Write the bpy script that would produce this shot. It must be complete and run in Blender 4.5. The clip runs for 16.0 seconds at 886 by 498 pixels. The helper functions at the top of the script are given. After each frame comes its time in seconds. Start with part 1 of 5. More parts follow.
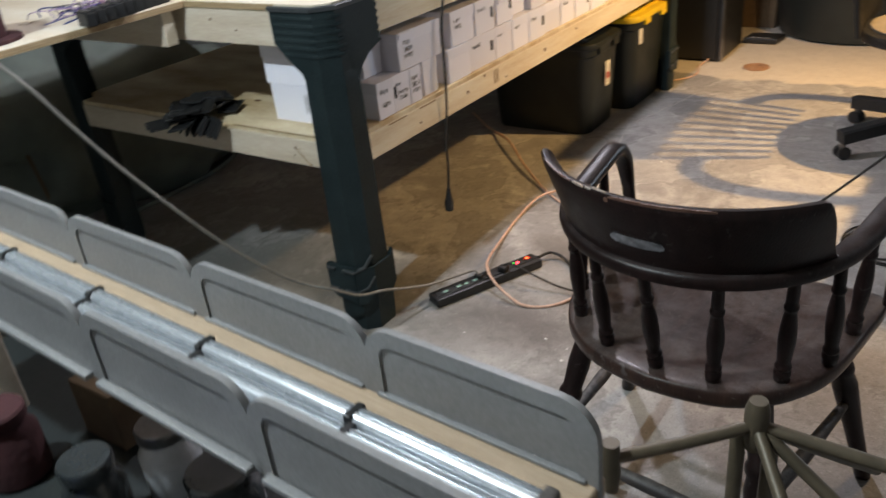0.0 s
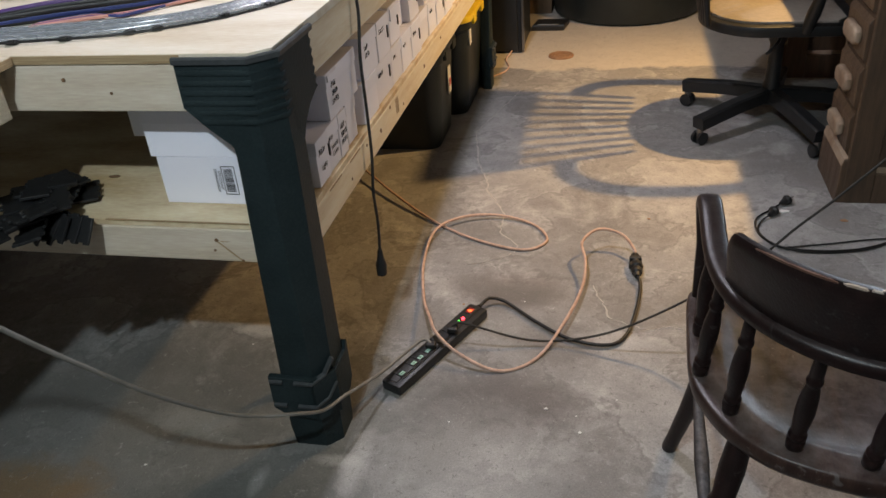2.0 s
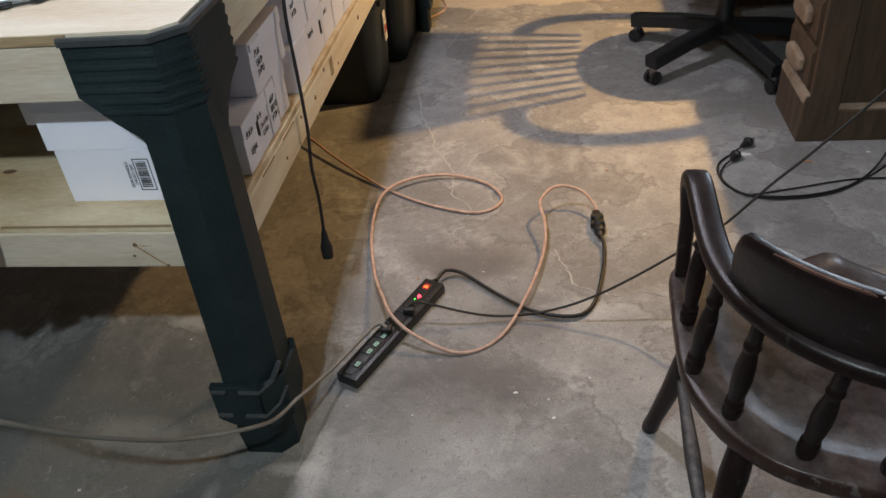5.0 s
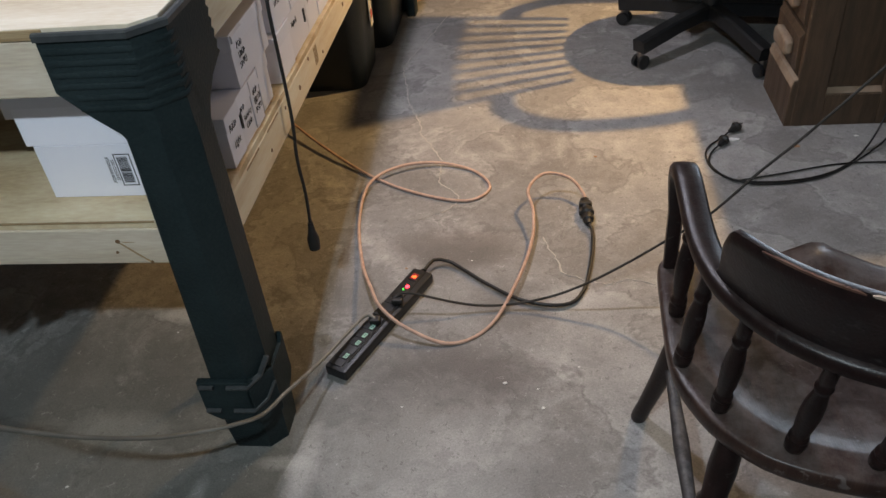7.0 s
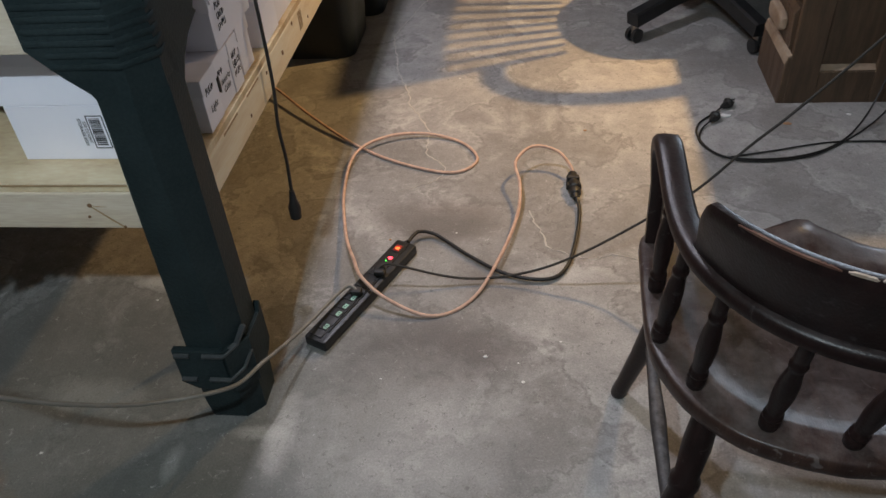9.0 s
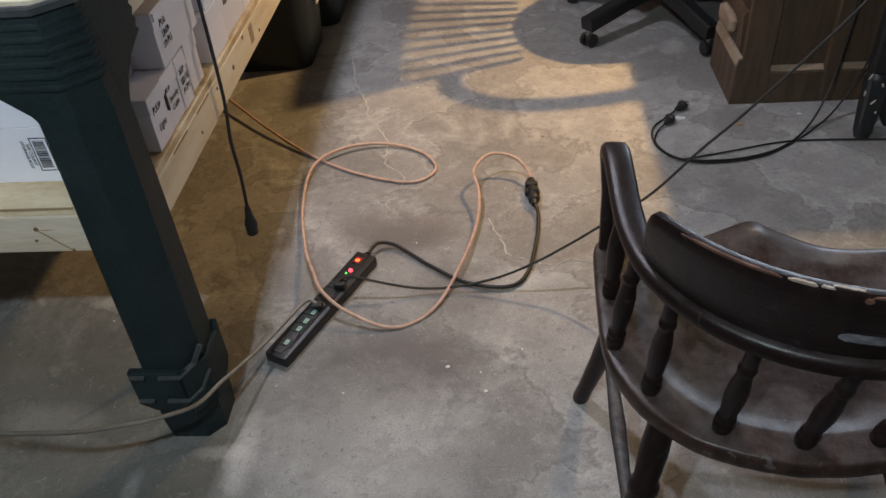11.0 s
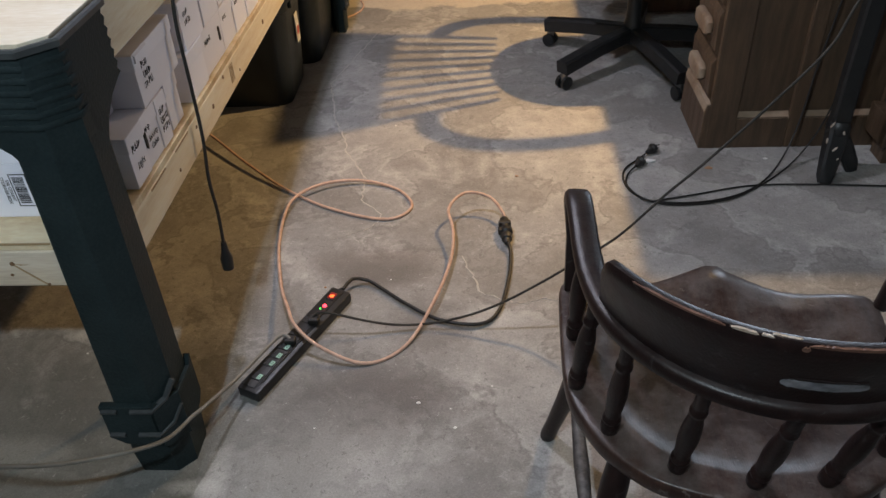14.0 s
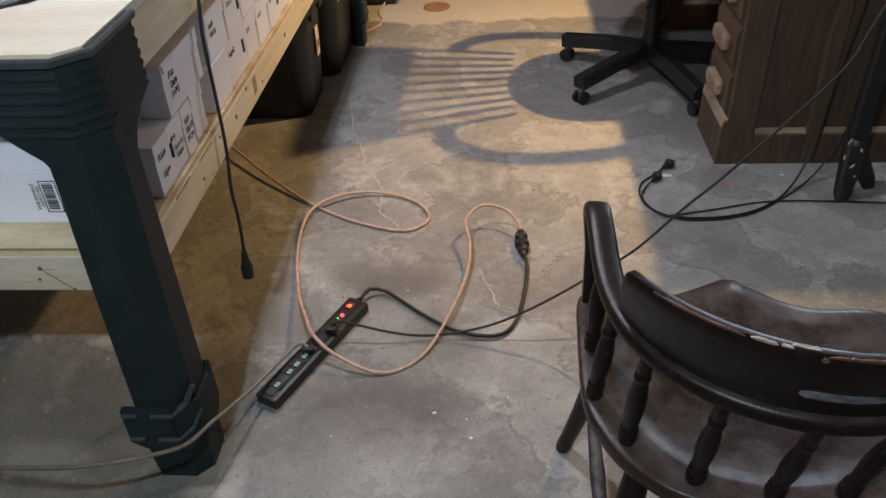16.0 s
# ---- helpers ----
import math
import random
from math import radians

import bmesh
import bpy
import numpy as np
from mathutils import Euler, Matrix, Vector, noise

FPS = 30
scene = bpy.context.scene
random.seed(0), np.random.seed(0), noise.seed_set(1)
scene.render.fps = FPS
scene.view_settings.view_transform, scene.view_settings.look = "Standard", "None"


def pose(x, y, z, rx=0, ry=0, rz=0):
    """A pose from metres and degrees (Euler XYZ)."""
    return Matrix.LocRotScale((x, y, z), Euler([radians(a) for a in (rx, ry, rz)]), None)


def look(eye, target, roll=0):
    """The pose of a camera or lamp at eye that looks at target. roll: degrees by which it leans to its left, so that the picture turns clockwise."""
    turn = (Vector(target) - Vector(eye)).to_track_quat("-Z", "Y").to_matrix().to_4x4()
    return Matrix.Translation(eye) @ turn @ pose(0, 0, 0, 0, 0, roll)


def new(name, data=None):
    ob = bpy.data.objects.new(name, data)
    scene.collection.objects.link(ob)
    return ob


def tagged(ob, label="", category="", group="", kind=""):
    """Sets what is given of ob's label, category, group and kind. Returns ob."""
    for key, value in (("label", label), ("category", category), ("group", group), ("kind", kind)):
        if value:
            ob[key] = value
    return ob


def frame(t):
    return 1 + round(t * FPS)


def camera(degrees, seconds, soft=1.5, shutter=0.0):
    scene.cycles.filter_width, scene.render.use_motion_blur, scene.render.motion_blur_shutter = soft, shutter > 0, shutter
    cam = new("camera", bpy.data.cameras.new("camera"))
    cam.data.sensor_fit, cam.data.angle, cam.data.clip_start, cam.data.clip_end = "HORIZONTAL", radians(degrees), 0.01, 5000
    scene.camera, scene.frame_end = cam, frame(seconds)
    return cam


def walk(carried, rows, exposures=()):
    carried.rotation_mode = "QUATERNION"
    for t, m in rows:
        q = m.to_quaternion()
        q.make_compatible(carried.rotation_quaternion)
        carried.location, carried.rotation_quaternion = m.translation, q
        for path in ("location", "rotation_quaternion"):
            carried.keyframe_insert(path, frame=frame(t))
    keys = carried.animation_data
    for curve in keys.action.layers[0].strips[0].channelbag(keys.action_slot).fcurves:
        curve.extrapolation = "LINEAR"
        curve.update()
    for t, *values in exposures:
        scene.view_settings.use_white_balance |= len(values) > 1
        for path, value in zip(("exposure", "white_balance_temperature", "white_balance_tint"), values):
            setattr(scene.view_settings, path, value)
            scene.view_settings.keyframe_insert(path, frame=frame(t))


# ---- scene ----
cam = camera(58.3, 16.0, 1.5, 0.5)
PATH = [
    (0, (1.334, -1.397, 1.249), (0.266, 0.012, 0.316), -6.4),
    (0.2, (1.269, -1.385, 1.261), (0.272, 0.078, 0.33), -6.7),
    (0.5, (1.078, -1.286, 1.264), (0.15, 0.217, 0.325), -6.4),
    (1, (0.823, -1.263, 1.279), (0.134, 0.343, 0.307), -6.8),
    (1.5, (0.656, -1.253, 1.29), (0.189, 0.407, 0.277), -5.9),
    (2, (0.597, -1.233, 1.295), (0.179, 0.431, 0.268), -5.0),
    (2.5, (0.587, -1.12, 1.286), (0.195, 0.544, 0.249), -5.1),
    (3, (0.572, -1.055, 1.274), (0.208, 0.579, 0.18), -5.4),
    (3.5, (0.551, -1.039, 1.268), (0.233, 0.571, 0.125), -6.0),
    (4, (0.54, -1.047, 1.275), (0.247, 0.555, 0.116), -5.9),
    (6.5, (0.544, -1.024, 1.293), (0.288, 0.553, 0.089), -6.5),
    (7, (0.544, -1.02, 1.295), (0.295, 0.549, 0.08), -6.3),
    (7.5, (0.546, -1.016, 1.288), (0.297, 0.542, 0.059), -6.3),
    (8, (0.556, -1.012, 1.281), (0.31, 0.534, 0.037), -5.9),
    (8.5, (0.565, -1.013, 1.266), (0.321, 0.521, 0.006), -5.3),
    (9, (0.568, -1.004, 1.274), (0.332, 0.526, 0.008), -5.1),
    (9.5, (0.572, -0.998, 1.277), (0.346, 0.531, 0.008), -5.1),
    (10, (0.583, -0.992, 1.278), (0.379, 0.542, 0.011), -5.3),
    (12.5, (0.6, -0.995, 1.294), (0.488, 0.571, 0.055), -3.8),
    (13, (0.611, -1.005, 1.311), (0.505, 0.573, 0.087), -3.4),
    (13.5, (0.613, -1.011, 1.315), (0.505, 0.577, 0.104), -3.3),
    (14, (0.613, -1.012, 1.312), (0.502, 0.584, 0.111), -3.1),
    (14.5, (0.615, -1.015, 1.312), (0.499, 0.586, 0.119), -3.1),
    (15, (0.613, -1.017, 1.313), (0.489, 0.59, 0.129), -3.0),
    (15.5, (0.608, -1.023, 1.315), (0.475, 0.588, 0.138), -3.1),
    (16, (0.602, -1.029, 1.317), (0.46, 0.586, 0.146), -3.0),
]
walk(cam, [(t, look(eye, target, roll)) for t, eye, target, roll in PATH],
     exposures=[(0.0, 0.40, 6500, 10), (0.5, 0.10, 6800, 10), (1.0, 0.03, 6700, 10), (2.0, -0.04, 6450, 10), (4.0, -0.08, 6330, 10), (16.0, -0.09, 6200, 10)])

# ---- light: bare bulbs under the basement ceiling, two neutral and one warm, and an added cool fill low over the desk ----
world = bpy.data.worlds.new("basement_dark")
world.use_nodes = True
world.node_tree.nodes["Background"].inputs[0].default_value = (0.02, 0.02, 0.022, 1)
world.node_tree.nodes["Background"].inputs[1].default_value = 0.3
scene.world = world


def bulb(name, place, watts, colour, radius):
    data = bpy.data.lights.new(name, "POINT")
    data.energy, data.color, data.shadow_soft_size = watts, colour, radius
    ob = new(name, data)
    ob.matrix_world = pose(*place)
    return ob


bulb("neutral_bulb", (0.12, -1.54, 2.25), 98, (0.86, 1.0, 1.08), 0.03)
bulb("bench_bulb", (0.0, 1.05, 2.1), 73, (0.98, 0.965, 1.10), 0.05)
# unseen fill, added to brighten the box sides that face the desk
bulb("desk_side_fill", (1.75, 1.5, 0.88), 23, (0.84, 0.97, 1.12), 0.14)
# the warm bulb sits in a clamp-on reflector over the desk, facing the floor in front of it
warm = bpy.data.lights.new("warm_clamp_lamp", "SPOT")
warm.energy, warm.color, warm.shadow_soft_size = 225, (1.0, 0.60, 0.22), 0.03
warm.spot_size, warm.spot_blend = radians(106), 1.0
new("warm_clamp_lamp", warm).matrix_world = look((1.63, 2.06, 1.8), (0.80, 1.86, 0.0))

# ---- materials ----


def material(name, colour, rough=0.6, metal=0.0, second=None, scale=8.0, detail=4.0, mix=0.5, bump=0.0, bump_scale=60.0,
             stretch=(1, 1, 1), fine=0.25, coat=0.0, spec=0.5, jitter=0.0):
    """A two-scale surface: broad blotches and a fine grain, with relief."""
    m = bpy.data.materials.new(name)
    m.use_nodes = True
    nt = m.node_tree
    b = nt.nodes["Principled BSDF"]
    b.inputs["Roughness"].default_value, b.inputs["Metallic"].default_value = rough, metal
    b.inputs["Coat Weight"].default_value = coat
    b.inputs["Specular IOR Level"].default_value = spec
    coord = nt.nodes.new("ShaderNodeTexCoord")
    mapping = nt.nodes.new("ShaderNodeMapping")
    mapping.inputs["Scale"].default_value = stretch
    nt.links.new(coord.outputs["Object"], mapping.inputs["Vector"])
    big = nt.nodes.new("ShaderNodeTexNoise")
    big.inputs["Scale"].default_value, big.inputs["Detail"].default_value = scale, detail
    nt.links.new(mapping.outputs[0], big.inputs["Vector"])
    small = nt.nodes.new("ShaderNodeTexNoise")
    small.inputs["Scale"].default_value, small.inputs["Detail"].default_value = bump_scale, 3
    nt.links.new(mapping.outputs[0], small.inputs["Vector"])
    ramp = nt.nodes.new("ShaderNodeMapRange")
    ramp.inputs[1].default_value, ramp.inputs[2].default_value = 0.3, 0.7
    ramp.inputs[4].default_value = mix * 2
    nt.links.new(big.outputs[0], ramp.inputs[0])
    a = nt.nodes.new("ShaderNodeMix")
    a.data_type = "RGBA"
    nt.links.new(ramp.outputs[0], a.inputs[0])
    second = second or tuple(c * 0.72 for c in colour)
    a.inputs[6].default_value, a.inputs[7].default_value = (*colour, 1), (*second, 1)
    g = nt.nodes.new("ShaderNodeMix")
    g.data_type, g.blend_type = "RGBA", "OVERLAY"
    g.inputs[0].default_value = fine
    nt.links.new(a.outputs[2], g.inputs[6])
    nt.links.new(small.outputs[0], g.inputs[7])
    last = g.outputs[2]
    if jitter:
        info = nt.nodes.new("ShaderNodeObjectInfo")
        v = nt.nodes.new("ShaderNodeMapRange")
        v.inputs[3].default_value, v.inputs[4].default_value = 1 - jitter, 1 + jitter
        nt.links.new(info.outputs["Random"], v.inputs[0])
        h = nt.nodes.new("ShaderNodeHueSaturation")
        nt.links.new(v.outputs[0], h.inputs["Value"])
        nt.links.new(last, h.inputs["Color"])
        last = h.outputs[0]
    nt.links.new(last, b.inputs["Base Color"])
    r = nt.nodes.new("ShaderNodeMapRange")
    r.inputs[3].default_value, r.inputs[4].default_value = max(0.02, rough - 0.12), min(1, rough + 0.12)
    nt.links.new(big.outputs[0], r.inputs[0])
    nt.links.new(r.outputs[0], b.inputs["Roughness"])
    if bump:
        n = nt.nodes.new("ShaderNodeBump")
        n.inputs["Strength"].default_value, n.inputs["Distance"].default_value = bump, 0.004
        nt.links.new(small.outputs[0], n.inputs["Height"])
        nt.links.new(n.outputs[0], b.inputs["Normal"])
    return m


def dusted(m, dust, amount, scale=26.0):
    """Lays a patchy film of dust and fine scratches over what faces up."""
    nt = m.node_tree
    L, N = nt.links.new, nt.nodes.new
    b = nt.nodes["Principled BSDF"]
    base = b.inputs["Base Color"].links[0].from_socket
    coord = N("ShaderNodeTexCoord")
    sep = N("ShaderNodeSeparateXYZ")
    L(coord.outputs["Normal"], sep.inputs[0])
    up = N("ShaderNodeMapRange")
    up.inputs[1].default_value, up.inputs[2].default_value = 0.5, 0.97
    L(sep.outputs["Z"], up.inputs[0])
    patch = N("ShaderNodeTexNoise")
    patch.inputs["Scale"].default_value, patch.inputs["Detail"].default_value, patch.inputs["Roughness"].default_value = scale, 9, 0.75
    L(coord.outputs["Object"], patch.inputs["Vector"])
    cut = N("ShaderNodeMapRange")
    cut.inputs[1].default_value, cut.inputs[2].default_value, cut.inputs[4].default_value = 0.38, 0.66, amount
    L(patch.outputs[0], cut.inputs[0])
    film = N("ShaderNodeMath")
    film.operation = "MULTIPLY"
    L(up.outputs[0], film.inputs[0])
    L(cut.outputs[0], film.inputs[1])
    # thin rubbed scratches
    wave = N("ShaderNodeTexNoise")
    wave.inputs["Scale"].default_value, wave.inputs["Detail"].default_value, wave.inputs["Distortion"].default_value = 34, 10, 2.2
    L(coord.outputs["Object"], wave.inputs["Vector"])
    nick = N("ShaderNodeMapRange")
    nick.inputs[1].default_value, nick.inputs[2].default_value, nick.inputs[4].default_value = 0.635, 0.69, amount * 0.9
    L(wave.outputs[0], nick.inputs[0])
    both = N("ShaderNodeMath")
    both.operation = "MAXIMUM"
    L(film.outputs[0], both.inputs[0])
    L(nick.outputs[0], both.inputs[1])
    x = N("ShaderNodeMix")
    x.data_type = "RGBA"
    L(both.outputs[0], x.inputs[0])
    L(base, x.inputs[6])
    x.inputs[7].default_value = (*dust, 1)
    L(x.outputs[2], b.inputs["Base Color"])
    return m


def glow(name, colour, strength):
    m = bpy.data.materials.new(name)
    m.use_nodes = True
    b = m.node_tree.nodes["Principled BSDF"]
    b.inputs["Base Color"].default_value = (*colour, 1)
    b.inputs["Emission Color"].default_value = (*colour, 1)
    b.inputs["Emission Strength"].default_value = strength
    return m


def clear_plastic(name):
    m = bpy.data.materials.new(name)
    m.use_nodes = True
    b = m.node_tree.nodes["Principled BSDF"]
    b.inputs["Base Color"].default_value = (0.78, 0.82, 0.86, 1)
    b.inputs["Transmission Weight"].default_value = 0.75
    b.inputs["Roughness"].default_value = 0.12
    b.inputs["IOR"].default_value = 1.4
    return m


def concrete_floor():
    """Trowelled slab: grey cement, broad damp stains, pale bloom and dust, and a paler coated field past a ragged edge."""
    m = bpy.data.materials.new("concrete_floor")
    m.use_nodes = True
    nt = m.node_tree
    L, N = nt.links.new, nt.nodes.new
    b = nt.nodes["Principled BSDF"]
    coord = N("ShaderNodeTexCoord")

    def noise_at(scale, detail=5.0, rough=0.6, distort=0.0, offset=(0, 0, 0)):
        mp = N("ShaderNodeMapping")
        mp.inputs["Location"].default_value = offset
        L(coord.outputs["Object"], mp.inputs["Vector"])
        n = N("ShaderNodeTexNoise")
        n.inputs["Scale"].default_value, n.inputs["Detail"].default_value = scale, detail
        n.inputs["Roughness"].default_value, n.inputs["Distortion"].default_value = rough, distort
        L(mp.outputs[0], n.inputs["Vector"])
        return n.outputs[0]

    def band(value, lo, hi, to_lo=0.0, to_hi=1.0):
        r = N("ShaderNodeMapRange")
        for k, v in zip((1, 2, 3, 4), (lo, hi, to_lo, to_hi)):
            r.inputs[k].default_value = v
        L(value, r.inputs[0])
        return r.outputs[0]

    def blend(fac, one, two, kind="MIX"):
        x = N("ShaderNodeMix")
        x.data_type, x.blend_type = "RGBA", kind
        for sock, v in ((x.inputs[0], fac), (x.inputs[6], one), (x.inputs[7], two)):
            if isinstance(v, tuple):
                sock.default_value = (*v, 1)
            elif isinstance(v, float):
                sock.default_value = v
            else:
                L(v, sock)
        return x.outputs[2]

    def times(p, q):
        x = N("ShaderNodeMath")
        x.operation = "MULTIPLY"
        for sock, v in zip(x.inputs, (p, q)):
            if isinstance(v, float):
                sock.default_value = v
            else:
                L(v, sock)
        return x.outputs[0]

    stain = noise_at(2.8, 7, 0.60, 0.25)
    broad = noise_at(0.9, 4, 0.55, 0.3, (3, 1, 0))
    grain = noise_at(230, 2, 0.6)
    sand = noise_at(75, 4, 0.75, 0.2, (1, 4, 0))
    mottle = noise_at(13, 6, 0.70, 0.2)
    bloom = noise_at(3.6, 8, 0.68, 0.35, (7, 2, 0))
    col = blend(band(broad, 0.38, 0.62), (0.25, 0.242, 0.232), (0.385, 0.372, 0.352))
    col = blend(band(stain, 0.50, 0.60, 0.0, 0.68), col, (0.165, 0.153, 0.143))
    # the dark tide line and the lime rim that each damp patch left
    tide = times(band(stain, 0.495, 0.515), band(stain, 0.535, 0.515))
    col = blend(times(tide, 0.60), col, (0.13, 0.122, 0.115))
    lime = times(band(stain, 0.462, 0.482), band(stain, 0.502, 0.486))
    col = blend(times(lime, times(band(bloom, 0.43, 0.58), 0.46)), col, (0.52, 0.505, 0.48))
    col = blend(times(band(bloom, 0.54, 0.66), 0.6), col, (0.53, 0.515, 0.49))
    col = blend(band(mottle, 0.38, 0.66, 0.0, 0.55), col, (0.19, 0.184, 0.175))
    col = blend(times(band(sand, 0.54, 0.72), 0.40), col, (0.15, 0.145, 0.138))
    col = blend(times(band(sand, 0.44, 0.30), 0.34), col, (0.47, 0.46, 0.44))
    # old spills and damp rings where each dried, plus plain dark and brown ovals
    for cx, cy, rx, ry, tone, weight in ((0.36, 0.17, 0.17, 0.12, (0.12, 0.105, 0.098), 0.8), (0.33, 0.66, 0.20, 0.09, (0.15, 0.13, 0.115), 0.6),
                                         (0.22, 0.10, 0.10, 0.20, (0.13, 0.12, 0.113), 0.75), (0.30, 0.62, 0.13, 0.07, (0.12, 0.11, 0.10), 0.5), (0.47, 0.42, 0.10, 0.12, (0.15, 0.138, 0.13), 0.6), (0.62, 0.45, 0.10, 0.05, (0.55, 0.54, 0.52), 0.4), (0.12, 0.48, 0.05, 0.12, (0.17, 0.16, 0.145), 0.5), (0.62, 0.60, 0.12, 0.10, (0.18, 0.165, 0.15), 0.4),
                                         # broad dark ovals and a brown one deepen the colour round the benches
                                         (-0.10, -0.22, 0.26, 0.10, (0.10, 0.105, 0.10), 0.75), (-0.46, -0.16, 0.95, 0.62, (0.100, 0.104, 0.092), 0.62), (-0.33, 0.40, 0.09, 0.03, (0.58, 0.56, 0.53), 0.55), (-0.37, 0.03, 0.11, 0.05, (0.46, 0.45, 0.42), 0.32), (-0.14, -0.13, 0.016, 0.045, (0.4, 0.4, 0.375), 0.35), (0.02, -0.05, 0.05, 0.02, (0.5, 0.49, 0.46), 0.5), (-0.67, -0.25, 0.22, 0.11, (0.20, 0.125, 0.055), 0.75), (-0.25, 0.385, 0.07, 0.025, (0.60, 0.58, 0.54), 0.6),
                                         (0.06, -0.05, 0.03, 0.10, (0.58, 0.56, 0.52), 0.4), (0.30, -0.05, 0.22, 0.20, (0.48, 0.465, 0.44), 0.35)):
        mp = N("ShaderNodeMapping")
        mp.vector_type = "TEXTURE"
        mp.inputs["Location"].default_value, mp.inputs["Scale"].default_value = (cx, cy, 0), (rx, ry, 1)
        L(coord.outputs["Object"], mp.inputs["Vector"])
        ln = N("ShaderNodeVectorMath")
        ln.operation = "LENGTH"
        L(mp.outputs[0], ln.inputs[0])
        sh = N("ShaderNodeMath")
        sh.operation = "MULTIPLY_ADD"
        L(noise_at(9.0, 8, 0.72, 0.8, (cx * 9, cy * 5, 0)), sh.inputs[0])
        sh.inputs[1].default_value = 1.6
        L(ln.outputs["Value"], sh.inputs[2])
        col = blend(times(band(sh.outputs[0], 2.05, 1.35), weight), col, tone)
    # the pale coating behind a ragged line across the room
    sep = N("ShaderNodeSeparateXYZ")
    L(coord.outputs["Object"], sep.inputs[0])
    rag = N("ShaderNodeMath")
    rag.operation = "MULTIPLY_ADD"
    L(noise_at(4.5, 6, 0.6), rag.inputs[0])
    rag.inputs[1].default_value = 0.34
    L(sep.outputs["Y"], rag.inputs[2])
    pale = band(rag.outputs[0], 2.755, 2.785)
    col = blend(pale, col, blend(band(mottle, 0.3, 0.7), (0.55, 0.50, 0.42), (0.47, 0.42, 0.35)))
    speck = noise_at(62, 4, 0.75, 0.6, (2, 5, 0))
    dust = noise_at(38, 7, 0.8, 0.9, (5, 9, 0))
    col = blend(times(band(speck, 0.59, 0.66), 0.62), col, (0.13, 0.125, 0.115))
    col = blend(times(band(dust, 0.59, 0.70), 0.52), col, (0.55, 0.54, 0.52))
    col = blend(0.34, col, grain, "OVERLAY")
    L(col, b.inputs["Base Color"])
    L(band(stain, 0.3, 0.7, 0.78, 0.52), b.inputs["Roughness"])
    h = N("ShaderNodeMath")
    h.operation = "MULTIPLY_ADD"
    L(mottle, h.inputs[0])
    h.inputs[1].default_value = 1.5
    L(grain, h.inputs[2])
    n = N("ShaderNodeBump")
    n.inputs["Strength"].default_value, n.inputs["Distance"].default_value = 0.32, 0.004
    L(h.outputs[0], n.inputs["Height"])
    L(n.outputs[0], b.inputs["Normal"])
    return m


FLOOR = concrete_floor()
# west wall alone made darker, to cut bounce light onto the shelf
DARKWALL = material("low_bounce_block_wall", (0.10, 0.105, 0.095), 0.9, scale=3, bump=0.5, bump_scale=90)
WALL = material("block_wall", (0.34, 0.33, 0.31), 0.9, scale=3, bump=0.5, bump_scale=90)
JOIST = material("ceiling_boards", (0.24, 0.19, 0.14), 0.9, scale=4, bump=0.3, stretch=(1, 8, 1))
PINE = material("pine_lumber", (0.66, 0.585, 0.475), 0.6, second=(0.54, 0.45, 0.33), scale=2.6, detail=7, stretch=(1.2, 12, 12), mix=0.42,
                bump=0.12, bump_scale=26, fine=0.3)
PINE_LONG = material("pine_lumber_long", (0.82, 0.74, 0.56), 0.6, second=(0.66, 0.53, 0.34), scale=2.6, detail=7, stretch=(12, 1.2, 12), mix=0.42,
                     bump=0.12, bump_scale=26, fine=0.3)
KNOT = material("pine_knot", (0.20, 0.11, 0.05), 0.7, scale=80)
STAMP = material("brown_grade_stamp", (0.40, 0.27, 0.14), 0.8, scale=60)
PLY = material("plywood_face", (0.79, 0.74, 0.62), 0.6, second=(0.60, 0.50, 0.35), scale=2.2, detail=6, stretch=(1.2, 5, 2), mix=0.45, bump=0.08,
               bump_scale=34, fine=0.28)
PLY_SHELF = material("knotty_plywood_shelf", (0.80, 0.70, 0.49), 0.6, second=(0.48, 0.33, 0.16), scale=2.4, detail=7, stretch=(1.6, 4.5, 2), mix=0.5, bump=0.08,
                     bump_scale=34, fine=0.35)
PLY_EDGE = material("plywood_edge", (0.50, 0.38, 0.22), 0.8, second=(0.30, 0.20, 0.10), scale=6, stretch=(2, 2, 120), mix=0.6, bump=0.2)
RESIN = material("dark_green_black_resin", (0.0135, 0.0215, 0.0230), 0.46, second=(0.022, 0.033, 0.035), scale=9, bump=0.22,
                 bump_scale=190, spec=0.16, fine=0.35)
CARD = material("white_cardboard", (0.85, 0.85, 0.93), 0.8, second=(0.81, 0.81, 0.89), scale=5, bump=0.05, fine=0.08, jitter=0.05)
INK = material("black_ink", (0.015, 0.014, 0.016), 0.7, scale=90)
CHAIRWOOD = material("dark_stained_wood", (0.0085, 0.0048, 0.0045), 0.38, second=(0.019, 0.0092, 0.0080), scale=14, detail=7, stretch=(4, 4, 1.5), mix=0.45, bump=0.12,
                     bump_scale=90, coat=0.0, fine=0.5, spec=0.27)
SEATWOOD = material("worn_brown_seat", (0.050, 0.027, 0.020), 0.34, second=(0.022, 0.012, 0.010), scale=5, detail=8, stretch=(9, 1, 1), mix=0.5,
                    bump=0.08, bump_scale=60, fine=0.5, spec=0.25)
DUSTY = material("dusty_dark_wood", (0.045, 0.038, 0.036), 0.6, second=(0.02, 0.015, 0.014), scale=12, bump=0.2, bump_scale=120)
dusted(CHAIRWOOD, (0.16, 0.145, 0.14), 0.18)
